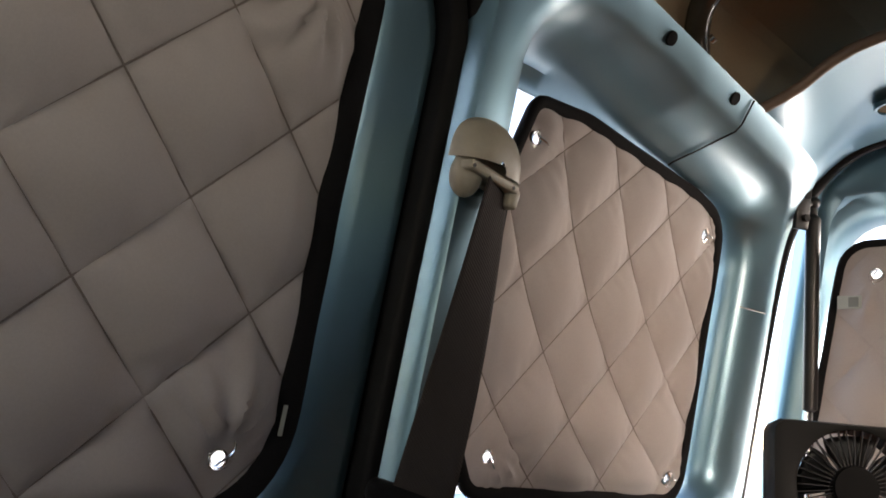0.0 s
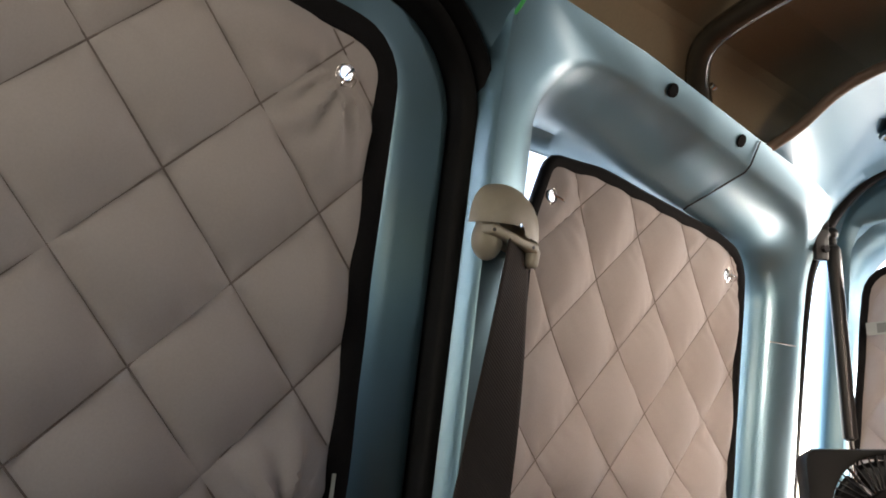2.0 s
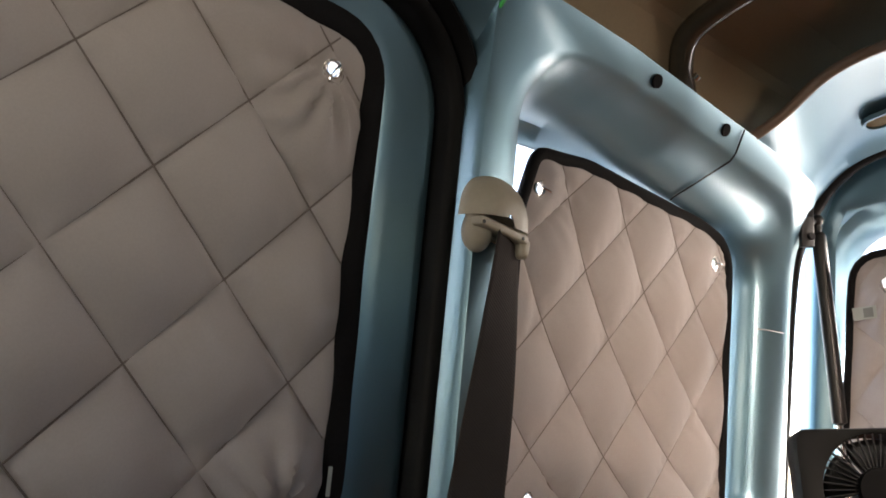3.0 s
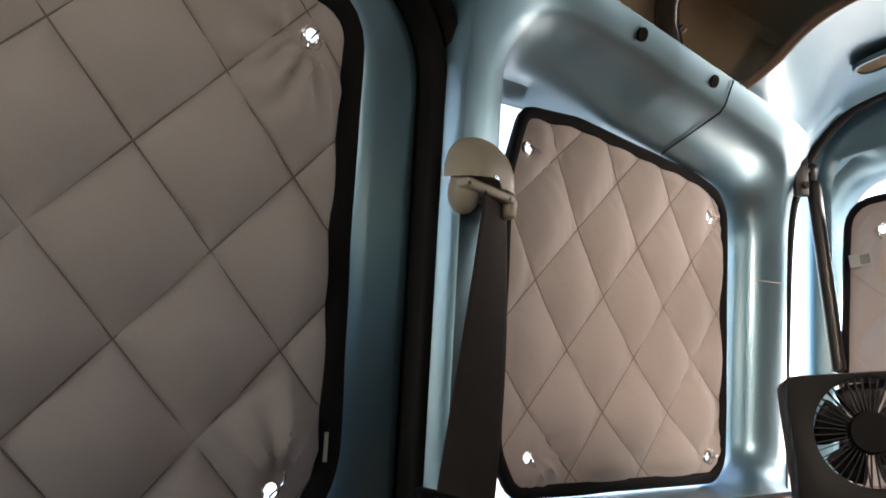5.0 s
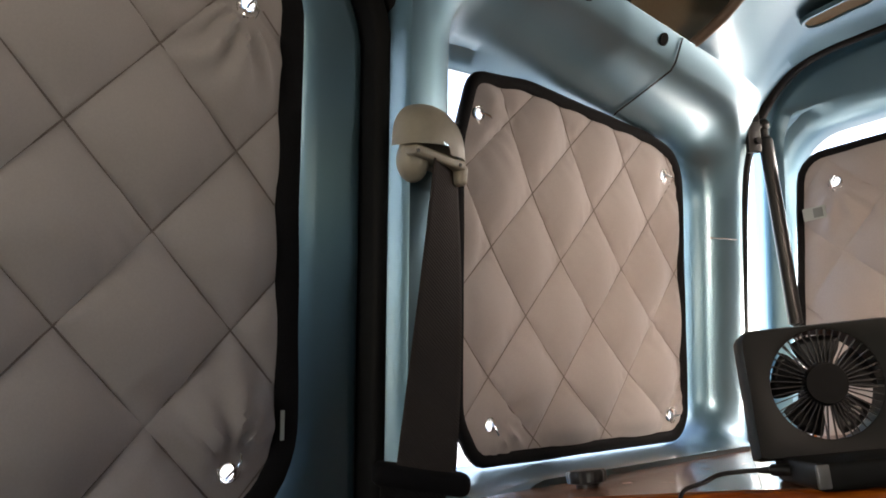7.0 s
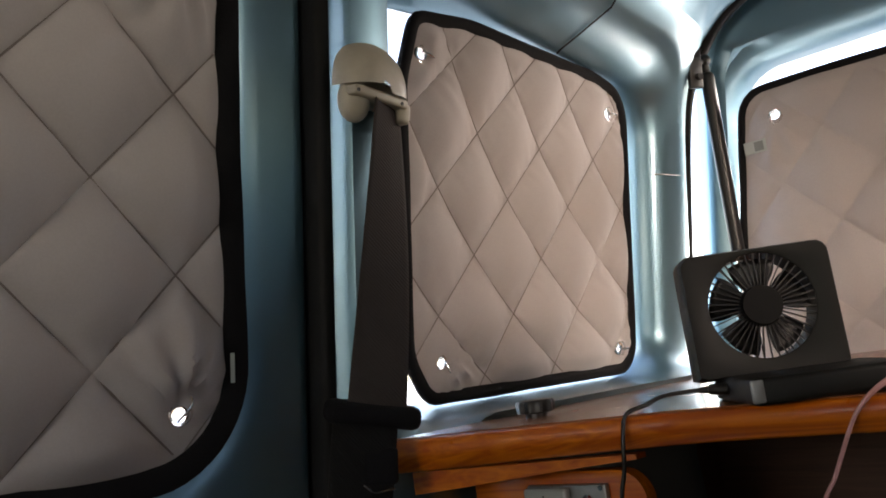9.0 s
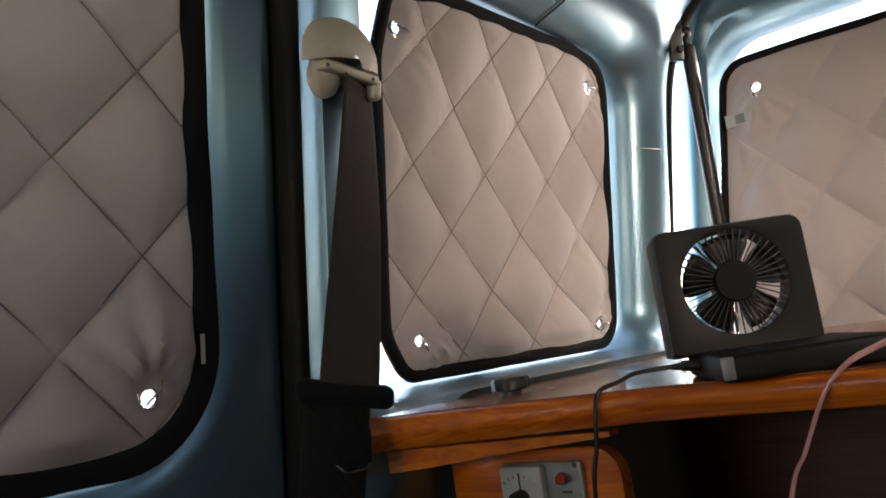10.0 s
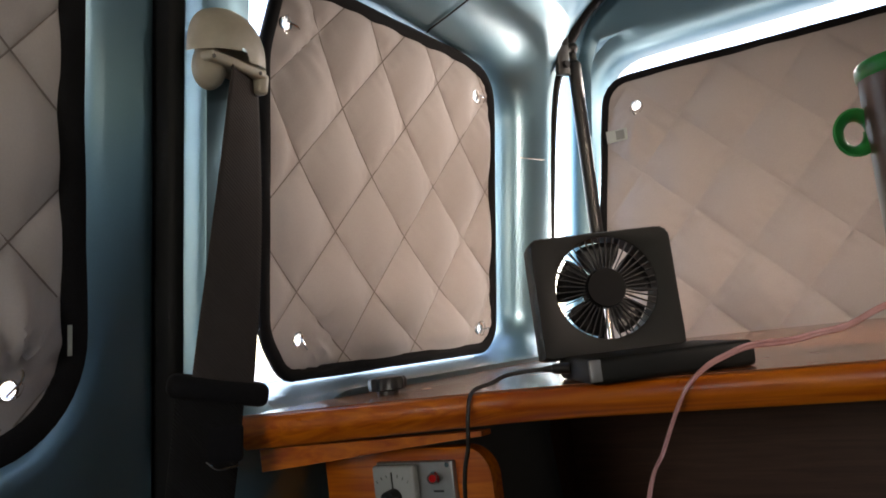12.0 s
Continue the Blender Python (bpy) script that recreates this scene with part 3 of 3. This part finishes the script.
# gas strut
strut = thing("gas_strut", "black gas strut between rear pillar and tailgate", "gas strut")
TOP_BALL, LOW = Vector((-0.474, 1.262, 1.604)), Vector((-0.499, 1.312, 1.10))
way = (LOW - TOP_BALL).normalized()
bm = bmesh.new()
tube(bm, [TOP_BALL + way * t for t in (.018, .022, .026, .30, .304)], [.006, .0095, .0105, .0105, .004], 16)
part("cylinder", bm, BLACK, strut)
bm = bmesh.new()
tube(bm, [TOP_BALL + way * t for t in (.30, .50)], .0045, 10)
part("rod", bm, CHROME, strut)
bm = bmesh.new()
bmesh.ops.create_uvsphere(bm, u_segments=16, v_segments=10, radius=0.0095, matrix=Matrix.Translation(TOP_BALL))
tube(bm, [TOP_BALL, TOP_BALL + way * .02], .0058, 10)
part("ball_joint", bm, BLACK, strut)
bm = bmesh.new()
tube(bm, [TOP_BALL, TOP_BALL + Vector((-.004, -.025, -.010))], .004, 8)
box(bm, (-.006, -.011, -.032), (.003, .011, .032), .002, Matrix.Translation(TOP_BALL + Vector((-.0044, -.027, -.013))) @ pose(0, 0, 0, 0, 8, -30))
for dz in (-.017, .017):
    disc(bm, Matrix.Translation(TOP_BALL + Vector((-.0019, -.026, dz - .013))) @ pose(0, 0, 0, 0, 90, -30), .0055, .006, 6)
part("mount_plate", bm, BLACK, strut, "black bolted mounting plate")

# ---- seat belt on the pillar ----
belt = thing("seat_belt", "grey-brown seat belt hanging from a beige pillar loop", "seat belt")
bm = bmesh.new()
dome = []
for i in range(15):
    t = i / 14 * math.pi / 2
    r, h = max(0.02, math.cos(t)) ** 0.55, math.sin(t)
    lp = []
    for k in range(37):
        a = math.pi * k / 36
        yy, zz = -0.0385 * math.cos(a), 0.046 * math.sin(a) ** 0.75
        lp.append(side(0.5345 + yy * r, 1.3765 - 0.004 * (yy / 0.04) + (zz - 0.002) * r, -.503 + 0.030 * h))
    dome.append(lp)
loft(bm, dome, closed=False)
part("loop_cover", bm, BEIGE, belt, "rounded beige plastic loop cover")
bm = bmesh.new()
m = LEAN @ Matrix.Translation((-.486, 0.5290, 1.3680)) @ pose(0, 0, 0, -7, 0, 0)
box(bm, (-.018, -.027, -.006), (-.004, .037, .021), .004, m)
box(bm, (-.014, -.030, -.0035), (.011, .033, .0055), .0025, m)
box(bm, (-.010, .027, -.016), (.010, .0385, .003), .004, m)
part("slot_bar", bm, BEIGE, belt)
bm = bmesh.new()
bmesh.ops.create_uvsphere(bm, u_segments=24, v_segments=14, radius=1.0, matrix=LEAN @ Matrix.Translation((-.494, 0.5125, 1.3660)) @ Matrix.Diagonal((.013, .0155, .0195, 1)))
part("loop_ear", bm, BEIGE, belt)
for y, z in ((0.5015, 1.3712), (0.5535, 1.3655)):
    bm = bmesh.new()
    disc(bm, LEAN @ Matrix.Translation((-.4755, y, z)) @ pose(0, 0, 0, 0, 90, 0), .0018, .001, 10)
    part("rivet_hole", bm, BLACK, belt)


def webbing_strip(name, ends, half, mat, label):
    """A strip of webbing between two places, turning from one lie to the other."""
    bm = bmesh.new()
    (p, u), (q, v) = [(Vector(a), Vector(b)) for a, b in ends]
    rows_w = []
    for t in np.linspace(0, 1, 44):
        t = float(t)
        c, w = p.lerp(q, t), u.lerp(v, t).normalized()
        c.x += 0.004 * math.sin(math.pi * t)
        rows_w.append([(c.y + w.y * k * half, c.z + w.z * k * half, c.x + w.x * k * half + 0.0008 * math.cos(3 * k)) for k in np.linspace(-1, 1, 11)])
    sheet(bm, rows_w, side)
    ob = part(name, bm, mat, belt, label)
    ob.modifiers.new("thick", "SOLIDIFY").thickness = 0.0014
    return ob


webbing_strip("webbing", (((-.484, .5440, 1.366), (-.35, .92, -.10)), ((-.440, .480, 1.100), (.52, .84, -.10))), .0242, BELT, "grey-brown ribbed webbing")
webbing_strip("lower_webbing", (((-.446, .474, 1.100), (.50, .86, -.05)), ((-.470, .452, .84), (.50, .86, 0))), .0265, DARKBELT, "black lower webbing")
bm = bmesh.new()
box(bm, (-.014, -.038, -.0085), (.010, .041, .0105), .007, LEAN @ Matrix.Translation((-.447, 0.480, 1.0995)) @ pose(0, 0, 0, 0, 0, -31) @ pose(0, 0, 0, -9, 0, 0))
part("guide_bezel", bm, BINDING, belt, "black plastic belt guide")
bm = bmesh.new()
box(bm, (-.006, -.010, -.016), (.006, .020, .014), .004, LEAN @ Matrix.Translation((-.446, 0.480, 1.060)) @ pose(0, 0, 0, 0, 0, -31))
part("belt_stop", bm, BINDING, belt)
bm = bmesh.new()
tube(bm, smooth_path([side(.464, 1.048, -.440), side(.470, 1.042, -.434), side(.486, 1.043, -.428)], 4), .0010, 6)
part("clip_wire", bm, CHROME, belt, "thin shiny clip wire")

# ---- cabinet at the rear with shelf top ----
SZ = 1.140


def edge(x):
    """The shelf's front edge, bowed back towards the side."""
    return float(np.interp(x, (-.484, -.39, -.255, 0.0, .47), (.520, .546, .580, .584, .584)))


cabinet = thing("rear_cabinet", "orange varnished wooden cabinet across the van's rear", "cabinet")
bm = bmesh.new()
prof = [(.556, SZ), (.5515, SZ - .0006), (.5495, SZ - .0022), (.5490, SZ - .0125), (.5498, SZ - .0142), (.5560, SZ - .0215), (.5580, SZ - .0235), (.575, SZ - .0245), (1.308, SZ - .0245), (1.308, SZ)]
loft(bm, [[Vector((x, y - .549 + edge(x) if y < .9 else y, SZ + (z - SZ) * (1.0 + .2 * max(0.0, -x - .2) / .28))) for y, z in prof] for x in np.linspace(-.484, .47, 40)], caps=True)
part("shelf_top", bm, WOOD, cabinet, "orange varnished board with rounded front edge")
bm = bmesh.new()
loft(bm, [[Vector((x, y, z)) for y, z in ((edge(x) + .006, SZ + .0003), (edge(x) + .006, SZ + .001), (1.306, SZ + .001), (1.306, SZ + .0003))] for x in np.linspace(-.482, .468, 40)], caps=True)
part("shelf_surface", bm, WOODTOP, cabinet, "reddish brown varnished surface")
bm = bmesh.new()
loft(bm, [[Vector((x, y, z)) for y, z in ((edge(x) + .022, SZ - .0300), (edge(x) + .022, lo), (edge(x) + .036, lo), (edge(x) + .036, SZ - .0300))] for x, lo in ((-.482, SZ - .049), (-.44, SZ - .046), (-.36, SZ - .039), (-.29, SZ - .034))], caps=True)
part("fascia_rail", bm, WOOD, cabinet)
bm = bmesh.new()
board = rounded([(-.486, .55, .002), (-.306, .55, .002), (-.306, SZ - .046, .026), (-.486, SZ - .046, .002)])
loft(bm, [[Vector((x, y, z)) for x, z in board] for y in (.640, .628, .6255)] + [[Vector((x + (.0015 if x < -.4 else -.0015), .625, z - .0015)) for x, z in board]], caps=True)
part("front_panel", bm, WOOD, cabinet)
# inside boards, the shade below the shelf put into their dark colour
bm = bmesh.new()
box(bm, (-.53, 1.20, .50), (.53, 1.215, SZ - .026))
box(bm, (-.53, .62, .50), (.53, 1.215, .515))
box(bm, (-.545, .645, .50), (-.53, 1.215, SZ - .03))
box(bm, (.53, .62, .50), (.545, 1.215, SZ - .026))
part("inside", bm, SHADEWOOD, cabinet, "inside boards, brown darkened for shade", smooth=False)

# control panel with meter and red lamp
control = thing("control_panel", "grey metal control panel with needle meter and red lamp", "control panel")
bm = bmesh.new()
box(bm, (-.420, .618, .985), (-.339, .6245, 1.084), .0015)
part("plate", bm, SILVER, control)
bm = bmesh.new()
box(bm, (-.4185, .609, 1.020), (-.3735, .618, 1.0825), .003)
meter = part("meter", bm, METERFACE, control, "off-white meter face in clear housing")
bm = bmesh.new()
box(bm, (-.3963, .6075, 1.057), (-.3957, .6085, 1.077))
part("needle", bm, BLACK, meter)
for a in range(-3, 4):
    bm = bmesh.new()
    m = Matrix.Translation((-.396, .6082, 1.046)) @ pose(0, 0, 0, 0, a * 12, 0)
    box(bm, (-.0002, -.0003, .0270), (.0002, .0003, .0295), 0, m)
    part("scale_mark", bm, TAGGREY, meter)
bm = bmesh.new()
disc(bm, Matrix.Translation((-.396, .609, 1.055)) @ pose(0, 0, 0, 90, 0, 0), .0085, .010, 22, .0075)
part("knob", bm, BLACK, meter, "black round knob")
bm = bmesh.new()
disc(bm, Matrix.Translation((-.396, .599, 1.055)) @ pose(0, 0, 0, 90, 0, 0), .0035, .003, 12)
part("screw", bm, CHROME, meter)
bm = bmesh.new()
tube(bm, [(-.357, .618, 1.0705), (-.354, .609, 1.0712), (-.349, .603, 1.0725)], [.0045, .0045, .003], 14)
part("lamp", bm, RED, control, "red indicator lamp")
bm = bmesh.new()
disc(bm, Matrix.Translation((-.357, .618, 1.0705)) @ pose(0, 0, 0, 90, 0, 0), .0055, .002, 14)
part("lamp_ring", bm, CHROME, control)
bm = bmesh.new()
disc(bm, Matrix.Translation((-.3435, .618, 1.081)) @ pose(0, 0, 0, 90, 0, 0), .0022, .0012, 10)
part("screw", bm, CHROME, control)
bm = bmesh.new()
box(bm, (-.360, .6172, 1.0585), (-.350, .618, 1.060))
part("print_bar", bm, BLACK, control)

# knob on the shelf
knob = thing("turn_knob", "black ribbed plastic turn knob on the shelf by the window", "knob")
bm = bmesh.new()
KN = Vector((-.4145, .640, SZ + .001))
disc(bm, Matrix.Translation(KN), .010, .006, 24)
part("stem", bm, BLACK, knob)
bm = bmesh.new()
lp = lambda r, z: [KN + Vector((r * (1 + .04 * math.cos(10 * t)) * math.cos(t), r * (1 + .04 * math.cos(10 * t)) * math.sin(t), z)) for t in (2 * math.pi * k / 80 for k in range(80))]
loft(bm, [lp(.013, .0035), lp(.0165, .0045), lp(.0170, .0125), lp(.0155, .0150), lp(.009, .0158)], caps=True)
part("grip", bm, BLACK, knob)

# ---- folding desk fan ----
fan = thing("desk_fan", "dark grey square folding desk fan standing on the shelf", "fan")
F = Matrix.Translation((-.165, .560, SZ + .001)) @ pose(0, 0, 0, 0, 0, 38)
FW, FH, FB = 0.115, 0.097, 0.018
bm = bmesh.new()
box(bm, (-.008, 0, 0), (.107, .118, FB), .004, F)
part("base", bm, CHARCOAL, fan)
bm = bmesh.new()
box(bm, (-.0086, -.0006, .002), (-.0005, .004, FB - .001), .001, F)
part("shiny_corner", bm, SILVER, fan, "glossy dark corner strip")
FM = F @ Matrix.Translation((-.0235, .093, FB - .002)) @ pose(0, 0, 0, -4, 0, 0)
CX, CZ, RAD = FW / 2, .052, .0405
fp = lambda x, z, y: FM @ Vector((x, y, z))
frame_out = cast(rounded([(0, 0, .003), (FW, 0, .003), (FW, FH, .009), (0, FH, .009)]), (CX, CZ), 96)
hole = [Vector((CX + RAD * math.cos(2 * math.pi * k / 96), CZ + RAD * math.sin(2 * math.pi * k / 96))) for k in range(96)]
inset = [Vector((CX, CZ)) + (p - Vector((CX, CZ))) * .97 for p in frame_out]
bm = bmesh.new()
loft(bm, [[fp(*p, .0) for p in hole], [fp(*p, -.001) for p in [Vector((CX, CZ)) + (h - Vector((CX, CZ))) * 1.03 for h in hole]], [fp(*p, -.001) for p in inset], [fp(*p, .003) for p in frame_out],
          [fp(*p, .026) for p in frame_out], [fp(*p, .028) for p in inset], [fp(*p, .028) for p in hole], [fp(*p, .0) for p in hole]])
part("housing", bm, CHARCOAL, fan)
for y, nfin in ((0.002, 44), (0.025, 12)):
    for k in range(nfin):
        bm = bmesh.new()
        a = 2 * math.pi * k / nfin
        m = FM @ Matrix.Translation((CX, y, CZ)) @ pose(0, 0, 0, 0, math.degrees(a), 0)
        box(bm, (.014, -.0010, -.00045), (RAD + .0005, .0010, .00045), 0, m)
        part("grille_bar", bm, BLACK, fan, smooth=False)
bm = bmesh.new()
disc(bm, FM @ Matrix.Translation((CX, .004, CZ)) @ pose(0, 0, 0, 90, 0, 0), .0165, .006, 36, .015)
part("hub", bm, RUBBER, fan)
bm = bmesh.new()
disc(bm, FM @ Matrix.Translation((CX, .026, CZ)) @ pose(0, 0, 0, 90, 0, 0), .0145, .016, 28)
part("motor", bm, BLACK, fan)
for k in range(5):
    bm = bmesh.new()
    grid = []
    for r in np.linspace(.012, RAD - .003, 6):
        w = 0.42 + 0.10 * math.sin((r - .012) / .03 * math.pi)
        grid.append([(r, w * s, .012 + .006 * s) for s in np.linspace(-1, 1, 7)])
    a0 = math.radians(18 + 72 * k)
    sheet(bm, grid, lambda r, s, y, a0=a0: fp(CX + r * math.cos(a0 + s), CZ + r * math.sin(a0 + s), y))
    part("blade", bm, BLACK, fan).modifiers.new("thick", "SOLIDIFY").thickness = 0.0012
# fan cable
fan_cable = thing("usb_cable", "thin black cable from the fan hanging over the shelf edge", "cable")
bm = bmesh.new()
F0 = F @ Vector((-.010, .075, .010))
cable = smooth_path([F0, F0 + Vector((-.022, -.002, .001)), Vector((-.263, .600, SZ + .011)), Vector((-.272, .590, SZ + .0065)), Vector((-.279, .571, SZ + .0020)), Vector((-.2800, .563, SZ - .0145)), Vector((-.2825, .562, SZ - .0365)), Vector((-.290, .561, SZ - .074)), Vector((-.300, .565, SZ - .20))], 8)
tube(bm, cable, .0017, 8)
part("sleeve", bm, BLACK, fan_cable)
bm = bmesh.new()
tube(bm, [F0 + Vector((.004, 0, 0)), F0 + Vector((-.010, -.002, .001)), F0 + Vector((-.011, -.002, .001)), F0 + Vector((-.018, -.004, .001))], [.0045, .0042, .003, .0022], 10)
part("plug", bm, BLACK, fan_cable)

# pink speaker wire
wire = thing("speaker_wire", "clear pink twin speaker wire draped over the shelf edge", "cable")
WIRE = smooth_path([(-.175, .568, .95), (-.1496, .572, 1.0634), (-.135, .572, 1.0935), (-.1205, .572, 1.1226), (-.112, .575, 1.1360), (-.1030, .586, 1.1455), (-.0932, .598, 1.1509), (-.0776, .605, 1.1557), (-.0537, .613, 1.1562), (-.037, .618, 1.159), (-.019, .620, 1.162), (.005, .623, 1.172), (.03, .635, 1.174), (.08, .65, 1.158), (.14, .70, SZ + .004)], 8)
for s, mat in ((-1, PINKWIRE), (1, PINKWIRE)):
    bm = bmesh.new()
    tube(bm, [p + Vector((.0007, .0, .0011)) * s for p in WIRE], .0014, 8)
    part("strand", bm, mat, wire)

# green and brown tumbler
tumbler = thing("tumbler", "brown tumbler with green rim, green finger loop and pale print", "cup")
TC = Vector((.043, .700, SZ + .001))
lpz = lambda r, z: [TC + Vector((r * math.cos(t), r * math.sin(t), z)) for t in (2 * math.pi * k / 40 for k in range(40))]
bm = bmesh.new()
loft(bm, [lpz(.0405, 0), lpz(.0422, .004), lpz(.0435, .10), lpz(.0448, .190), lpz(.042, .190), lpz(.039, .02)], caps=True)
part("cup_wall", bm, BROWN, tumbler)
bm = bmesh.new()
loft(bm, [lpz(.0450, .186), lpz(.0462, .188), lpz(.0462, .195), lpz(.044, .198), lpz(.040, .197), lpz(.038, .186)])
part("rim", bm, GREEN, tumbler, "green plastic rim")
bm = bmesh.new()
ringc = TC + Vector((-.050, -.012, .152))
tube(bm, [ringc + Vector((.0105 * math.cos(t), .004 * math.cos(t), .0130 * math.sin(t))) for t in np.linspace(0, 2 * math.pi, 29)], .0030, 10, 2.4)
part("finger_loop", bm, GREEN, tumbler, "green finger loop")
for a0, z0, hh in ((-1.95, .12, .06), (-1.72, .10, .075), (-1.45, .13, .05)):
    bm = bmesh.new()
    sheet(bm, [[(a0 + s * .10 * (0.4 + 0.6 * math.sin(math.pi * min(1, t * 1.3))), z0 + hh * t, 0) for s in np.linspace(-1, 1, 5)] for t in np.linspace(0, 1, 9)],
          lambda a, z, w: TC + Vector(((.0427 + .0145 * z) * math.cos(a), (.0427 + .0145 * z) * math.sin(a), z)))
    part("pale_print", bm, PALE, tumbler)

# ---- the rest of the van round the camera, and outdoors ----
floor = thing("floor", "dark grey van floor mat", "floor", kind="structure")
bm = bmesh.new()
box(bm, (-.70, -1.75, .40), (.70, 1.40, .44))
part("mat", bm, FLOORMAT, floor, smooth=False)
# unseen side that shuts out daylight; its two slots are invented for the fill lamps
far_wall = thing("wall_right", "unseen grey inner body side with slots for fill lamps", "wall", kind="structure")
RL = Matrix.Diagonal((-1, 1, 1, 1)) @ LEAN
bm = bmesh.new()
for lo, hi in (((-.60, -1.78, .30), (-.56, .45, 1.48)), ((-.60, -1.78, 1.48), (-.56, -.32, 1.525)), ((-.60, .30, 1.48), (-.56, .45, 1.525)), ((-.60, -1.78, 1.525), (-.56, .45, 1.66)), ((-.60, .45, .30), (-.56, 1.36, 1.33)), ((-.60, .45, 1.43), (-.56, 1.36, 1.66)), ((-.60, .70, 1.33), (-.56, 1.36, 1.43)), ((-.60, .45, 1.33), (-.56, .50, 1.43))):
    box(bm, lo, hi, 0, RL)
part("panel", bm, TRIM, far_wall, smooth=False)
# unseen front end and cab side, added to block daylight around the front lamp
front_block = thing("wall_front_unseen", "unseen plain grey front end added to hold back daylight, with windscreen opening", "wall", kind="structure")
bm = bmesh.new()
for lo, hi in (((-.72, -1.80, .40), (.72, -1.76, 1.30)), ((-.72, -1.80, 1.60), (.72, -1.76, 1.85)), ((-.72, -1.80, 1.30), (-.10, -1.76, 1.60)), ((.50, -1.80, 1.30), (.72, -1.76, 1.60))):
    box(bm, lo, hi)
box(bm, (-.66, -1.78, .40), (-.60, -.40, 1.20))
box(bm, (-.64, -1.78, 1.15), (-.585, -.40, 1.66))
part("panel", bm, TRIM, front_block, smooth=False)
roof_skin = thing("roof", "blue painted outer roof skin", "roof", kind="structure")
bm = bmesh.new()
sheet(bm, [[(x, y, z) for x, z in ((-.585, 1.655), (-.56, 1.76), (-.5, 1.82), (0, 1.86), (.5, 1.82), (.56, 1.76), (.585, 1.655))] for y in (-1.85, 0, 1.45)], lambda a, b, c: Vector((a, b, c)))
part("skin", bm, PAINT, roof_skin)
ground = thing("ground", "pale grey paving round the van", "ground", kind="structure")
bm = bmesh.new()
sheet(bm, [[(x, y, 0) for x in np.linspace(-600, 600, 9)] for y in np.linspace(-600, 600, 9)], lambda a, b, c: Vector((a, b, c)))
part("paving", bm, PAVING, ground, smooth=False)
